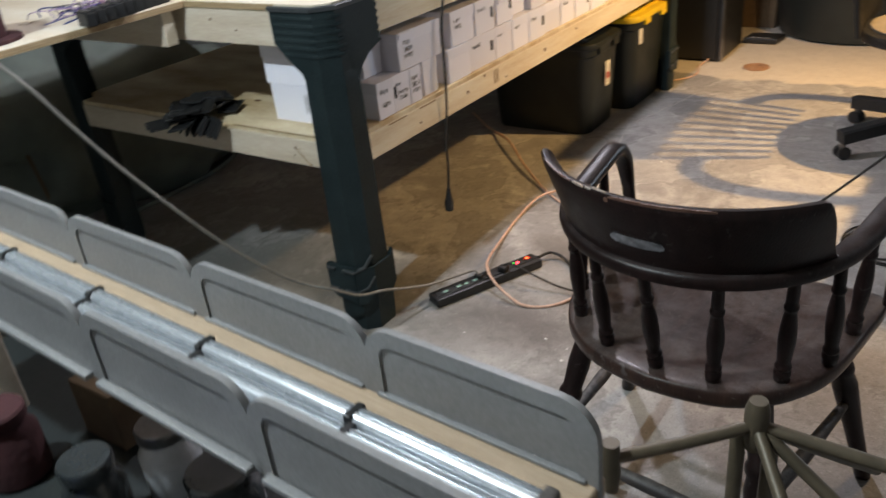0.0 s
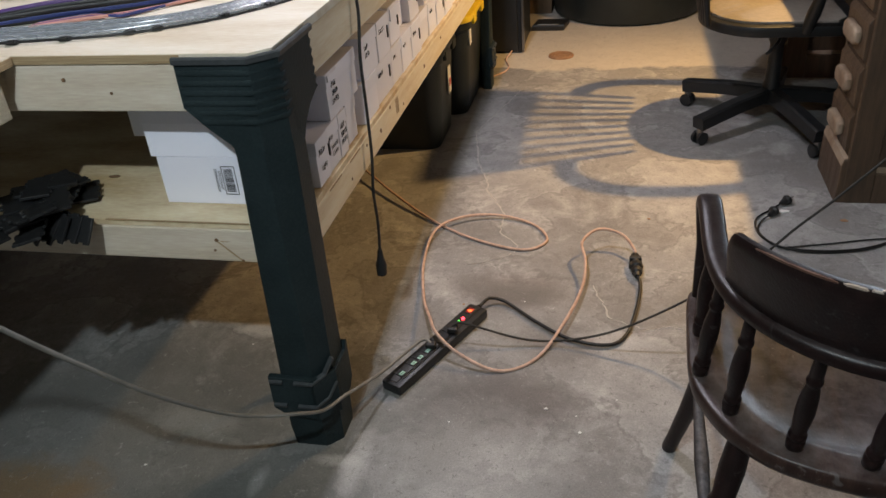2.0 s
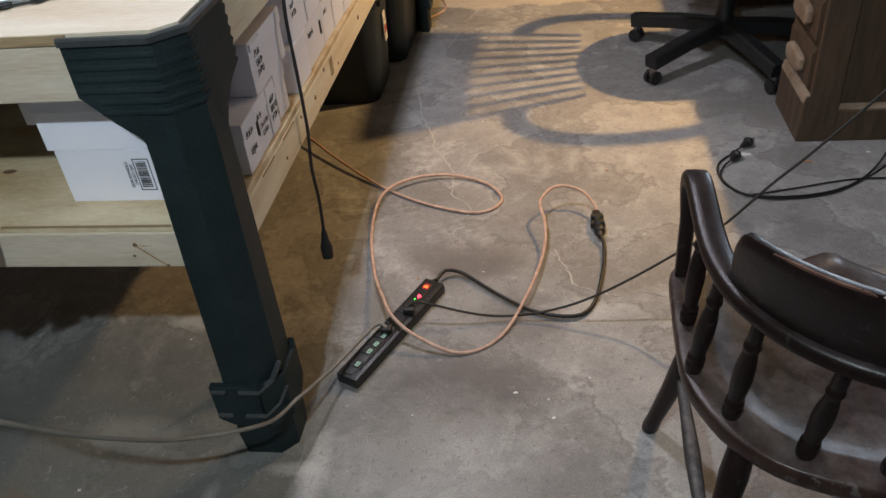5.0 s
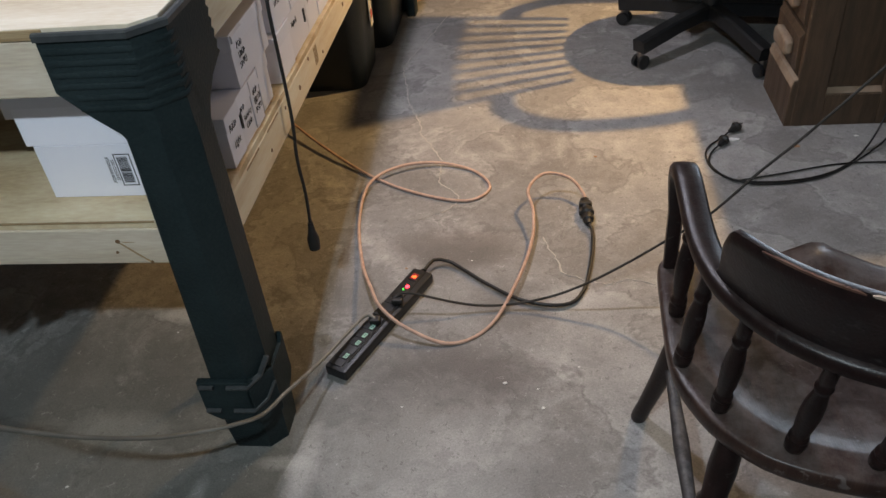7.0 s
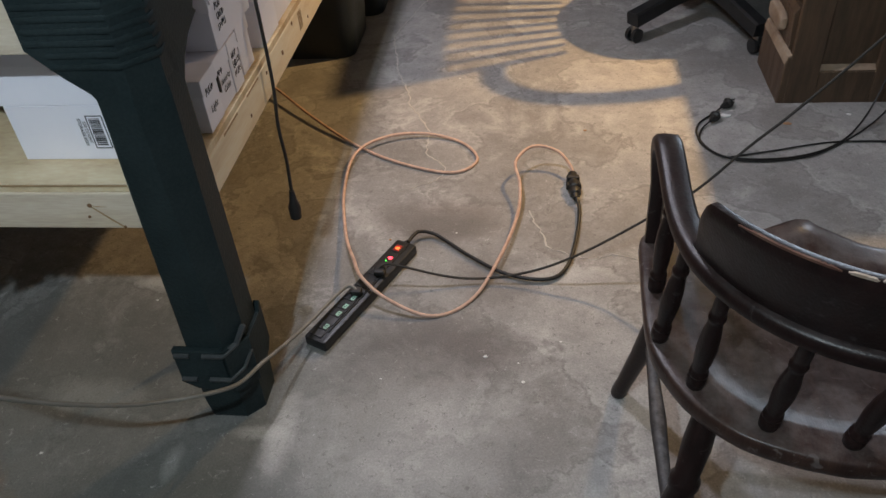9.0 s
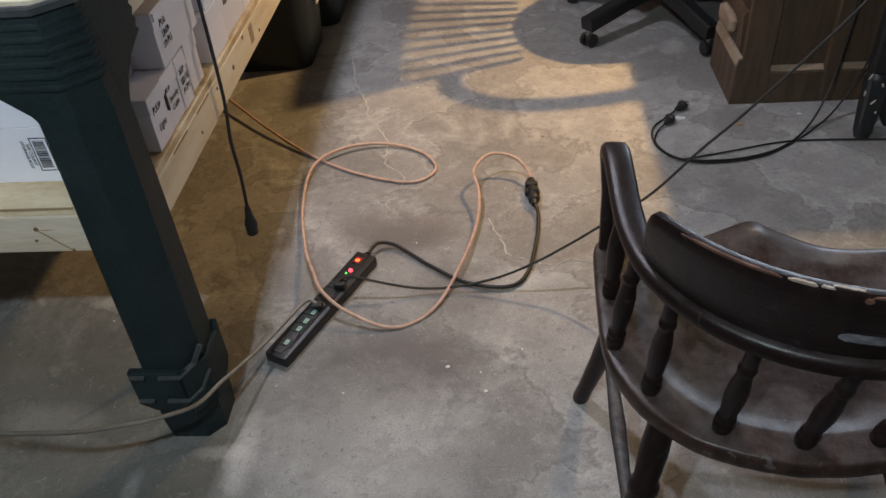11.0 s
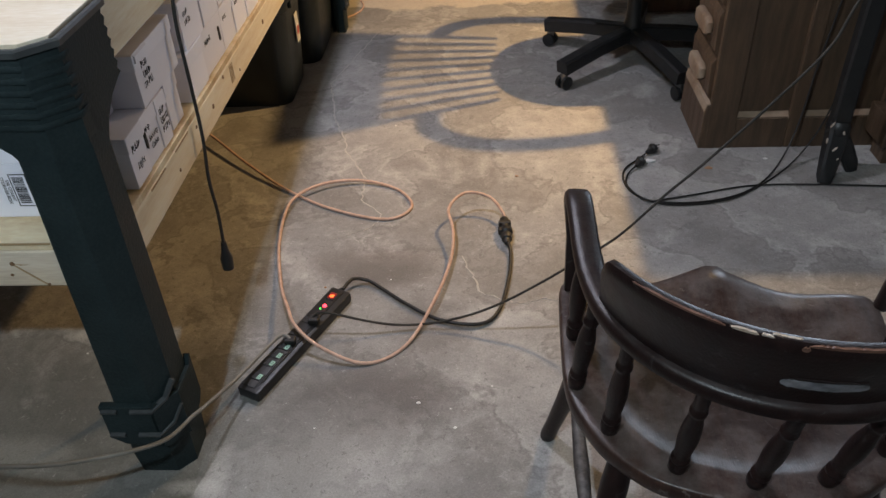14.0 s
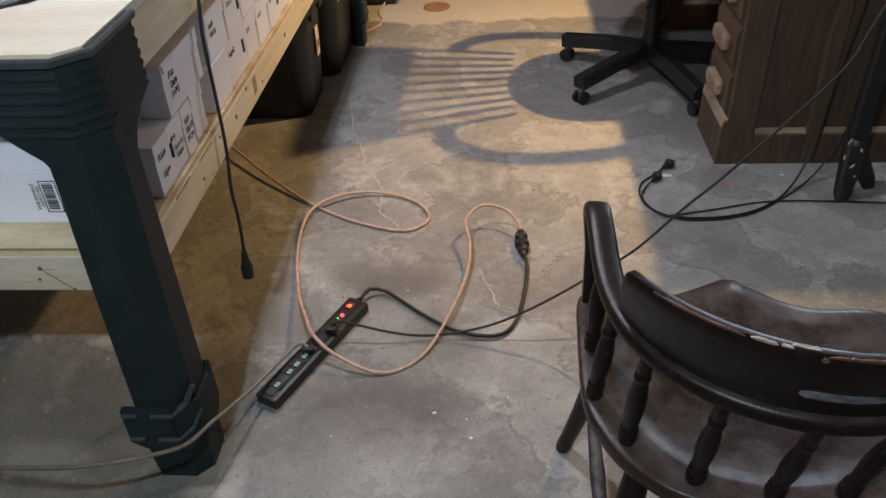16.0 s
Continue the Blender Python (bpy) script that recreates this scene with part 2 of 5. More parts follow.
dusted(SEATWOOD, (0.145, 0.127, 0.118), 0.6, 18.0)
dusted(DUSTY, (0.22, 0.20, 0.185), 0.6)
BAREWOOD = material("bare_chipped_wood", (0.62, 0.55, 0.47), 0.8, second=(0.36, 0.26, 0.18), scale=60)
OAK = material("brown_oak", (0.100, 0.062, 0.035), 0.5, second=(0.060, 0.037, 0.021), scale=4, stretch=(14, 14, 1.5), mix=0.55, bump=0.2,
               bump_scale=26, fine=0.3)
OAKTOP = material("worn_oak_edge", (0.36, 0.28, 0.20), 0.6, second=(0.20, 0.13, 0.08), scale=9, bump=0.2)
BLACK = material("black_plastic", (0.014, 0.0145, 0.015), 0.42, scale=30, bump=0.08, bump_scale=200)
BLACKTOTE = material("black_tote_plastic", (0.0135, 0.0185, 0.0185), 0.5, scale=12, bump=0.15, bump_scale=120)
YELLOW = material("yellow_plastic", (0.85, 0.62, 0.03), 0.45, second=(0.75, 0.52, 0.02), scale=12)
RUBBER = material("black_rubber", (0.014, 0.013, 0.012), 0.5, scale=60, bump=0.1)
ORANGE = material("faded_orange_rubber", (0.60, 0.40, 0.30), 0.6, second=(0.46, 0.29, 0.21), scale=40, bump=0.05)
RIDGE = material("pale_resin_ridge", (0.060, 0.066, 0.068), 0.4, second=(0.04, 0.045, 0.047), scale=40, bump=0.1)
GREYCORD = material("grey_cord_jacket", (0.22, 0.205, 0.18), 0.5, second=(0.15, 0.14, 0.12), scale=30)
DARKCORD = material("dark_grey_cord", (0.055, 0.050, 0.044), 0.75, second=(0.038, 0.035, 0.031), scale=30, spec=0.15)
SOCKET = material("pale_green_label", (0.36, 0.60, 0.47), 0.5, scale=80)
RED = glow("red_indicator", (1.0, 0.04, 0.06), 5.0)
AMBER = glow("amber_rocker", (1.0, 0.13, 0.02), 2.6)
ROCKER = glow("red_rocker", (0.22, 0.012, 0.006), 0.5)
GREEN = glow("green_indicator", (0.1, 0.9, 0.1), 1.5)
GREYPLASTIC = material("grey_plastic", (0.215, 0.215, 0.215), 0.45, second=(0.175, 0.175, 0.175), scale=8, bump=0.06, bump_scale=200)
TRAYPLY = material("tray_plywood", (0.41, 0.31, 0.215), 0.7, second=(0.34, 0.25, 0.165), scale=9, stretch=(2, 24, 24), bump=0.15, bump_scale=90)
METAL = material("galvanised_metal", (0.54, 0.57, 0.60), 0.26, metal=0.6, second=(0.44, 0.47, 0.50), scale=10, stretch=(2, 30, 30),
                 fine=0.15)
STEEL = material("dark_olive_steel", (0.080, 0.064, 0.042), 0.5, metal=0.3, second=(0.12, 0.095, 0.062), scale=10, bump=0.2)
CHROME = material("dull_caster_metal", (0.25, 0.24, 0.23), 0.35, metal=0.9, scale=40)
TAN = material("tan_seat_leather", (0.23, 0.205, 0.175), 0.6, second=(0.18, 0.155, 0.125), scale=6, bump=0.2)
RUST = material("rusty_iron", (0.42, 0.24, 0.13), 0.8, second=(0.26, 0.14, 0.07), scale=40, bump=0.4)
WHITE = material("white_paper", (0.8, 0.79, 0.76), 0.8, scale=40)
PALECRACK = material("pale_crack_filler", (0.50, 0.47, 0.42), 0.9, second=(0.40, 0.37, 0.33), scale=60, bump=0.3)
GLASSY = clear_plastic("clear_plastic_track")
PURPLE = material("purple_wire", (0.10, 0.04, 0.20), 0.5, scale=30)
REDWIRE = material("salmon_wire", (0.68, 0.33, 0.26), 0.5, scale=30)
LILAC = material("lilac_wire", (0.40, 0.31, 0.46), 0.45, second=(0.28, 0.20, 0.36), scale=30)
SMOKE = material("smoky_grey_tube", (0.30, 0.32, 0.34), 0.25, second=(0.20, 0.22, 0.24), scale=20, stretch=(1, 6, 6))
BLUE = material("blue_wire", (0.03, 0.05, 0.20), 0.5, scale=30)
JARWHITE = material("frosted_jar", (0.74, 0.75, 0.76), 0.22, second=(0.42, 0.44, 0.45), scale=14)
JARDARK = material("smoky_jar", (0.022, 0.026, 0.027), 0.15, second=(0.05, 0.055, 0.057), scale=10, coat=0.5)
MAROON = material("maroon_cloth", (0.05, 0.012, 0.014), 0.9, scale=10, bump=0.4)
BROWNJUNK = material("brown_cardboard", (0.15, 0.10, 0.05), 0.9, second=(0.08, 0.05, 0.03), scale=8)
TARP = material("grey_green_tarp", (0.07, 0.085, 0.07), 0.7, second=(0.12, 0.14, 0.12), scale=5, bump=0.4, bump_scale=12)

# ---- building helpers ----


def part(name, bm, mat, parent=None, label="", smooth=None):
    """Links a bmesh as one mesh object, under a thing or a part. smooth: the angle past which edges stay sharp."""
    bmesh.ops.recalc_face_normals(bm, faces=bm.faces)
    me = bpy.data.meshes.new(name)
    bm.to_mesh(me)
    bm.free()
    me.materials.append(mat)
    if smooth:
        for p in me.polygons:
            p.use_smooth = True
        me.set_sharp_from_angle(angle=radians(smooth))
    ob = new(name, me)
    ob.parent = parent
    if label:
        ob["label"] = label
    return ob


def thing(name, place, label, category, group="", turn=0.0):
    ob = new(name)
    ob.empty_display_size = 0.05
    ob.matrix_world = pose(*place, 0, 0, turn)
    return tagged(ob, label, category, group)


def box(lo, hi, bevel=0.0, bm=None, segments=2):
    bm = bm or bmesh.new()
    c = [bm.verts.new((x, y, z)) for x in (lo[0], hi[0]) for y in (lo[1], hi[1]) for z in (lo[2], hi[2])]
    fs = [bm.faces.new([c[i] for i in q]) for q in ((0, 1, 3, 2), (4, 6, 7, 5), (0, 4, 5, 1), (2, 3, 7, 6), (0, 2, 6, 4), (1, 5, 7, 3))]
    if bevel:
        es = list({e for f in fs for e in f.edges})
        bmesh.ops.bevel(bm, geom=es, offset=bevel, segments=segments, affect="EDGES", profile=0.5)
    return bm


def prism(outline, lo, hi, axis="z", bevel=0.0, bm=None, segments=2):
    """A flat outline of (a, b) pairs drawn out along an axis; x: (y, z), y: (x, z), z: (x, y)."""
    bm = bm or bmesh.new()

    def put(a, b, h):
        return {"x": (h, a, b), "y": (a, h, b), "z": (a, b, h)}[axis]

    one = [bm.verts.new(put(a, b, lo)) for a, b in outline]
    two = [bm.verts.new(put(a, b, hi)) for a, b in outline]
    fs = [bm.faces.new(one), bm.faces.new(two[::-1])]
    for i in range(len(one)):
        j = (i + 1) % len(one)
        fs.append(bm.faces.new((one[j], one[i], two[i], two[j])))
    if bevel:
        es = [e for f in fs[:2] for e in f.edges]
        bmesh.ops.recalc_face_normals(bm, faces=bm.faces)
        bmesh.ops.bevel(bm, geom=es, offset=bevel, segments=segments, affect="EDGES", profile=0.5)
    return bm


def smooth_line(points, step=0.02, closed=False):
    """Catmull-Rom through the points."""
    pts = [Vector(p) for p in points]
    ext = [2 * pts[0] - pts[1], *pts, 2 * pts[-1] - pts[-2]]
    out = []
    for a, b, c, d in zip(ext, ext[1:], ext[2:], ext[3:]):
        n = max(2, int((c - b).length / step))
        for k in range(n):
            t = k / n
            out.append(0.5 * (2 * b + (c - a) * t + (2 * a - 5 * b + 4 * c - d) * t * t + (3 * b - a - 3 * c + d) * t ** 3))
    out.append(pts[-1])
    return out


def sweep(line, profile, up=(0, 0, 1), bm=None, fixed_up=True, scale=None):
    """Draws a closed profile of (side, up) pairs along a line of points."""
    bm = bm or bmesh.new()
    up, rings = Vector(up), []
    for i, p in enumerate(line):
        ahead = (line[min(i + 1, len(line) - 1)] - line[max(i - 1, 0)]).normalized()
        side = ahead.cross(up)
        side = side.normalized() if side.length > 1e-4 else Vector((1, 0, 0))
        top = side.cross(ahead).normalized()
        if not fixed_up:
            up = top
        s = scale[i] if scale else 1.0
        rings.append([bm.verts.new(p + side * a * s + top * b * s) for a, b in profile])
    n = len(profile)
    for r, q in zip(rings, rings[1:]):
        for i in range(n):
            bm.faces.new((r[i], r[(i + 1) % n], q[(i + 1) % n], q[i]))
    bm.faces.new(rings[0][::-1])
    bm.faces.new(rings[-1])
    return bm


def circle(r, n=8, squash=1.0):
    return [(r * math.cos(2 * math.pi * k / n), r * squash * math.sin(2 * math.pi * k / n)) for k in range(n)]


def cord(points, r, n=7, step=0.015, bm=None):
    return sweep(smooth_line(points, step), circle(r, n), bm=bm, fixed_up=False)


def turned(profile, a, b, n=12, bm=None):
    """A turned piece between two points; profile of (along 0..1, radius)."""
    a, b = Vector(a), Vector(b)
    line = [a.lerp(b, u) for u, _ in profile]
    bm = bm or bmesh.new()
    ahead = (b - a).normalized()
    side = ahead.cross(Vector((0, 1, 0.01))).normalized()
    top = side.cross(ahead)
    rings = [[bm.verts.new(p + side * x * r + top * y * r) for x, y in circle(1, n)] for p, (_, r) in zip(line, profile)]
    for r, q in zip(rings, rings[1:]):
        for i in range(n):
            bm.faces.new((r[i], r[(i + 1) % n], q[(i + 1) % n], q[i]))
    bm.faces.new(rings[0][::-1])
    bm.faces.new(rings[-1])
    return bm


def blob(bm, centre, size, seed=0, rough=0.12, n=2):
    """A soft uneven lump."""
    got = bmesh.ops.create_icosphere(bm, subdivisions=n, radius=1.0)["verts"]
    for v in got:
        k = 1 + rough * noise.noise(v.co * 2.2 + Vector((seed, 0, 0)))
        v.co = Vector((v.co.x * size[0] * k + centre[0], v.co.y * size[1] * k + centre[1], v.co.z * size[2] * k + centre[2]))
    return bm


# ---- the room ----
X0, X1, Y0, Y1, H = -2.6, 3.4, -3.2, 4.6, 2.35
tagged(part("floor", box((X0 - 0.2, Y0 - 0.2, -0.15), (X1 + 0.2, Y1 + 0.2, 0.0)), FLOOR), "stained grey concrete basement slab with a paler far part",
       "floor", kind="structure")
for nm, lo, hi in (("wall_west", (X0 - 0.2, Y0, 0), (X0, Y1, H)), ("wall_east", (X1, Y0, 0), (X1 + 0.2, Y1, H)),
                   ("wall_south", (X0 - 0.2, Y0 - 0.2, 0), (X1 + 0.2, Y0, H)), ("wall_north", (X0 - 0.2, Y1, 0), (X1 + 0.2, Y1 + 0.2, H))):
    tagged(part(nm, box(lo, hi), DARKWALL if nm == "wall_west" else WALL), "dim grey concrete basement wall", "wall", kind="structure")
tagged(part("ceiling", box((X0 - 0.2, Y0 - 0.2, H), (X1 + 0.2, Y1 + 0.2, H + 0.1)), JOIST), "dim brown board ceiling of the basement", "ceiling",
       kind="structure")


def crack(points, width, seed):
    """A hairline of pale filler in the slab, wandering and of uneven width."""
    rng = random.Random(seed)
    bm = bmesh.new()
    line = smooth_line([(x, y, 0.0) for x, y in points], 0.012)
    pair = []
    for p in line:
        w = width * rng.uniform(0.3, 1.0)
        q = p + Vector((rng.uniform(-1, 1), rng.uniform(-1, 1), 0)) * 0.004
        pair.append([bm.verts.new(q + Vector((s * w, s * w * 0.4, h))) for s, h in ((-1, -0.002), (-0.6, 0.0012), (0.6, 0.0012), (1, -0.002))])
    for a, b in zip(pair, pair[1:]):
        for i in range(3):
            bm.faces.new((a[i], a[i + 1], b[i + 1], b[i]))
    ob = part("crack_line", bm, PALECRACK, bpy.data.objects["floor"])
    return ob


crack([(0.02, 1.80), (0.05, 1.66), (0.08, 1.50), (0.135, 1.36), (0.15, 1.28), (0.19, 1.20), (0.235, 1.10)], 0.0046, 1)
crack([(0.235, 1.10), (0.24, 0.98), (0.30, 0.90), (0.27, 0.83), (0.17, 0.78)], 0.0034, 2)
crack([(0.545, 0.70), (0.56, 0.64), (0.575, 0.615), (0.587, 0.568), (0.60, 0.54)], 0.0044, 3)
crack([(0.60, 0.54), (0.70, 0.50), (0.76, 0.52), (0.84, 0.49)], 0.0032, 4)
crack([(0.15, 2.30), (0.10, 2.10), (0.06, 1.95), (0.02, 1.80)], 0.003, 6)

# ---- workbench ----
BX, BY, BW, BL = 0.012, -0.012, 1.22, 2.44     # corner, width to the west, length to the north
TOP, SHELF = 0.914, 0.578
bench = thing("workbench", (0, 0, 0), "plywood and pine workbench on black resin legs with a lower shelf", "workbench")
part("tabletop", prism([(BX - BW, BY), (BX - 0.030, BY), (BX, BY + 0.030), (BX, BY + BL), (BX - BW, BY + BL)], TOP - 0.018, TOP, "z", 0.0012), PLY, bench)
part("tabletop_edge", box((BX - BW + 0.01, BY - 0.002, TOP - 0.0165), (BX - 0.16, BY + 0.004, TOP - 0.0015)), PLY_EDGE, bench, "layered plywood edge")
part("end_apron", box((BX - BW + 0.03, BY + 0.001, TOP - 0.107), (BX - 0.075, BY + 0.039, TOP - 0.0185), 0.003), PINE, bench)
part("side_apron", box((BX - 0.039, BY + 0.075, TOP - 0.107), (BX - 0.001, BY + BL - 0.05, TOP - 0.0185), 0.003), PINE_LONG, bench)
part("shelf_panel", prism([(BX - BW + 0.02, BY + 0.003), (-0.078, BY + 0.003), (-0.078, 0.076), (BX - 0.001, 0.076), (BX - 0.001, BY + BL - 0.08),
                           (BX - BW + 0.02, BY + BL - 0.08)], SHELF - 0.013, SHELF, "z", 0.001), PLY_SHELF, bench)
part("end_shelf_rail", box((BX - BW + 0.03, BY, SHELF - 0.086), (BX - 0.085, BY + 0.038, SHELF - 0.0135), 0.003), PINE, bench)
part("side_shelf_rail", box((BX - 0.038, BY + 0.082, SHELF - 0.086), (BX, BY + BL - 0.05, SHELF - 0.0135), 0.003), PINE_LONG, bench)
part("west_shelf_rail", box((BX - BW, BY + 0.05, SHELF - 0.086), (BX - BW + 0.038, BY + BL - 0.05, SHELF - 0.0135), 0.003), PINE_LONG, bench)


def sink(bm, dx, dy):
    """Lets the low end of a head plate run in under the post's face, so that the two flow together."""
    for v in bm.verts:
        k = max(0.0, min(1.0, (0.745 - v.co.z) / 0.08)) * 0.004
        v.co.x += dx * k
        v.co.y += dy * k
    return bm


def bench_leg(parent, turn):
    """One moulded corner leg: chamfered L post, ribbed flaring head, foot with a bracket for a low rail. Built for the corner at 0, 0."""
    leg = new("leg")
    leg.parent = parent
    c = 0.022
    lo = [(-0.102, 0.03), (-0.102, -0.006), (-0.096, -0.010), (-c, -0.010), (0.010, 0.022), (0.010, 0.092), (0.004, 0.098), (-0.03, 0.098),
          (-0.03, 0.03)]
    hi = [(-0.080, 0.03), (-0.080, -0.016), (-0.074, -0.0205), (-c, -0.0205), (0.020, 0.020), (0.020, 0.074), (0.014, 0.08), (-0.03, 0.08), (-0.03, 0.03)]
    bm = bmesh.new()
    rings = []
    for z, u, grow in ((0.0, 0, 0.94), (0.05, 0, 1.0), (0.12, 0.1, 1.0), (0.5, 0.6, 1.0), (0.70, 1, 1.0), (0.735, 1, 1.0), (0.775, 0.4, 1.0)):
        rings.append([bm.verts.new(((a[0] * (1 - u) + b[0] * u) * grow, (a[1] * (1 - u) + b[1] * u) * grow, z)) for a, b in zip(lo, hi)])
    for r, q in zip(rings, rings[1:]):
        for i in range(len(lo)):
            j = (i + 1) % len(lo)
            bm.faces.new((r[i], r[j], q[j], q[i]))
    bm.faces.new(rings[0][::-1])
    bm.faces.new(rings[-1])
    part("post", bm, RESIN, leg, smooth=40)
    # the head: a flaring gusset on each face, with ribs
    out = [(-0.158, TOP - 0.012), (-0.158, 0.818), (-0.140, 0.800), (-0.115, 0.775), (-0.082, 0.748), (-0.068, 0.72), (-0.062, 0.66), (-0.02, 0.66), (-0.02, TOP - 0.012)]
    part("head_front", sink(prism(out, -0.021, -0.013, "y"), 0, 1), RESIN, leg)
    right = [(0.02, TOP - 0.012), (0.02, 0.66), (0.070, 0.66), (0.075, 0.72), (0.092, 0.748), (0.125, 0.772)]
    zz = 0.79
    right += [(0.158, 0.784)]
    while zz < TOP - 0.02:
        right += [(0.176, zz), (0.168, zz + 0.009)]
        zz += 0.018
    right += [(0.178, TOP - 0.012)]
    part("head_side", sink(prism(right, 0.0132, 0.0205, "x", 0.0), -1, 0), RESIN, leg)
    part("head_corner", sink(prism([(-0.022, -0.021), (-0.018, -0.021), (0.0205, 0.018), (0.0205, 0.022), (0.0132, 0.022), (-0.02, -0.013)], 0.66, TOP - 0.012, "z"), -0.7, 0.7),
         RESIN, leg)
    for k in range(6):
        z = 0.792 + 0.018 * k
        w = -0.152 if z > 0.82 else -0.128
        line = [Vector(p) for p in ((w, -0.021, z), (-0.022, -0.021, z), (0.0205, 0.020, z), (0.0165, 0.062, z))]
        part("rib", sweep(line, [(-0.003, -0.0055), (0.0018, -0.0045), (0.0030, 0.0), (0.0018, 0.0045), (-0.003, 0.0055)]), RESIN, leg, smooth=60)
    line = [Vector(p) for p in ((-0.159, -0.022, TOP - 0.010), (-0.020, -0.022, TOP - 0.010), (0.021, 0.019, TOP - 0.010), (0.021, 0.18, TOP - 0.010))]
    part("rim", sweep(line, [(-0.006, -0.006), (0.004, -0.006), (0.005, 0.003), (0.002, 0.006), (-0.004, 0.006)]), RIDGE, leg)
    # bracket near the foot
    bm = prism([(-0.122, 0.205), (-0.122, 0.118), (-0.095, 0.100), (-0.02, 0.092), (-0.02, 0.205)], -0.024, -0.008, "y", 0.002)
    prism([(0.02, 0.205), (0.02, 0.095), (0.085, 0.10), (0.104, 0.120), (0.104, 0.222), (0.098, 0.226), (0.088, 0.205)], 0.008, 0.020, "x", 0.002, bm)
    prism([(-0.024, -0.024), (-0.018, -0.024), (0.020, 0.016), (0.020, 0.024), (0.008, 0.024), (-0.02, -0.008)], 0.092, 0.205, "z", 0, bm)
    part("bracket", bm, RESIN, leg)
    for z in (0.195, 0.130):
        for line in (((-0.118, -0.026, z), (-0.088, -0.026, z)), ((-0.062, -0.026, z), (-0.022, -0.026, z), (0.002, -0.002, z + 0.012), (0.018, 0.016, z + 0.045))):
            part("bracket_ridge", sweep([Vector(p) for p in line], [(-0.004, -0.004), (0.004, -0.003), (0.005, 0.002), (-0.004, 0.005)]), RIDGE, leg)
    leg.matrix_local = turn
    return leg


bench_leg(bench, pose(0, 0, 0))
bench_leg(bench, pose(0, BL - 0.03, 0, 0, 0, 90))
bench_leg(bench, pose(BX - BW, 0, 0, 0, 0, -90))
bench_leg(bench, pose(BX - BW, BL - 0.03, 0, 0, 0, 180))

# knots and the lumber's brown stamps, as thin plugs
for x, z, r in ((-0.166, 0.540, 0.0045), (-0.174, 0.517, 0.003), (-0.118, 0.496, 0.003), (-0.39, 0.868, 0.004), (-0.30, 0.843, 0.003)):
    bm = bmesh.new()
    bmesh.ops.create_cone(bm, cap_ends=True, segments=9, radius1=r, radius2=r * 0.9, depth=0.002)
    bmesh.ops.transform(bm, matrix=pose(x, BY - 0.0004, z, 90), verts=bm.verts)
    part("knot", bm, KNOT, bench)
for y, z, r in ((0.31, 0.520, 0.004), (0.44, 0.545, 0.004), (0.56, 0.532, 0.006), (0.66, 0.555, 0.005), (0.79, 0.515, 0.004), (1.06, 0.532, 0.007), (1.31, 0.545, 0.005)):
    bm = bmesh.new()
    bmesh.ops.create_cone(bm, cap_ends=True, segments=9, radius1=r, radius2=r * 0.9, depth=0.002)
    bmesh.ops.transform(bm, matrix=pose(BX + 0.0004, y, z, 0, 90, 0), verts=bm.verts)
    part("knot", bm, KNOT, bench)
# a bark-lined split running down from the knot, and a knot in the shelf's face
part("split", prism([(-0.166, 0.537), (-0.161, 0.5365), (-0.143, 0.5195), (-0.123, 0.5005), (-0.117, 0.4955), (-0.121, 0.4950), (-0.139, 0.5105), (-0.155, 0.5265)], BY - 0.0006, BY + 0.003, "y"), STAMP, bench)
part("split", prism([(-0.163, 0.5395), (-0.153, 0.5385), (-0.135, 0.5375), (-0.153, 0.5365)], BY - 0.0006, BY + 0.003, "y"), STAMP, bench)
bm = bmesh.new()
bmesh.ops.create_cone(bm, cap_ends=True, segments=11, radius1=0.016, radius2=0.014, depth=0.002)
bmesh.ops.transform(bm, matrix=pose(-0.495, 0.179, SHELF - 0.0004) @ Matrix.Diagonal((1.0, 0.55, 1.0, 1.0)), verts=bm.verts)
part("knot", bm, KNOT, bench)
part("edge_gap", box((-0.40, BY + 0.001, SHELF - 0.0015), (-0.09, BY + 0.0045, SHELF + 0.0006)), STAMP, bench, "dark torn veneer along the shelf edge")
for y0, y1 in ((0.17, 0.25), (0.31, 0.39)):
    part("scuff", box((BX - 0.003, y0, SHELF - 0.0195), (BX + 0.0006, y1, SHELF - 0.0155)), STAMP, bench, "brown scuffed edge")
for k in range(4):
    part("grade_stamp", box((BX - 0.003, 0.715 + k * 0.008, 0.513), (BX + 0.0008, 0.718 + k * 0.008, 0.556)), STAMP, bench)

# ---- the second bench, set against the first, reaching towards the south ----
EX = -0.480
side = thing("side_bench", (0, 0, 0), "plywood bench with pine joists butted against the workbench", "workbench")
part("tabletop", box((EX - 0.78, -1.30, TOP - 0.018), (EX, BY - 0.004, TOP + 0.001), 0.0015), PLY, side)
part("tabletop_edge", box((EX - 0.004, -1.29, TOP - 0.0165), (EX + 0.002, BY - 0.006, TOP - 0.0015)), PLY_EDGE, side, "layered plywood edge")
part("joist_end", box((EX - 0.70, -0.086, TOP - 0.107), (EX - 0.012, -0.048, TOP - 0.0185), 0.003), PINE, side)
part("back_joist", box((EX - 0.74, -1.28, TOP - 0.107), (EX - 0.702, -0.03, TOP - 0.0185), 0.003), PINE_LONG, side)
bench_leg(side, pose(EX - 0.02, -1.28, 0))

# ---- white storage boxes on the shelf ----


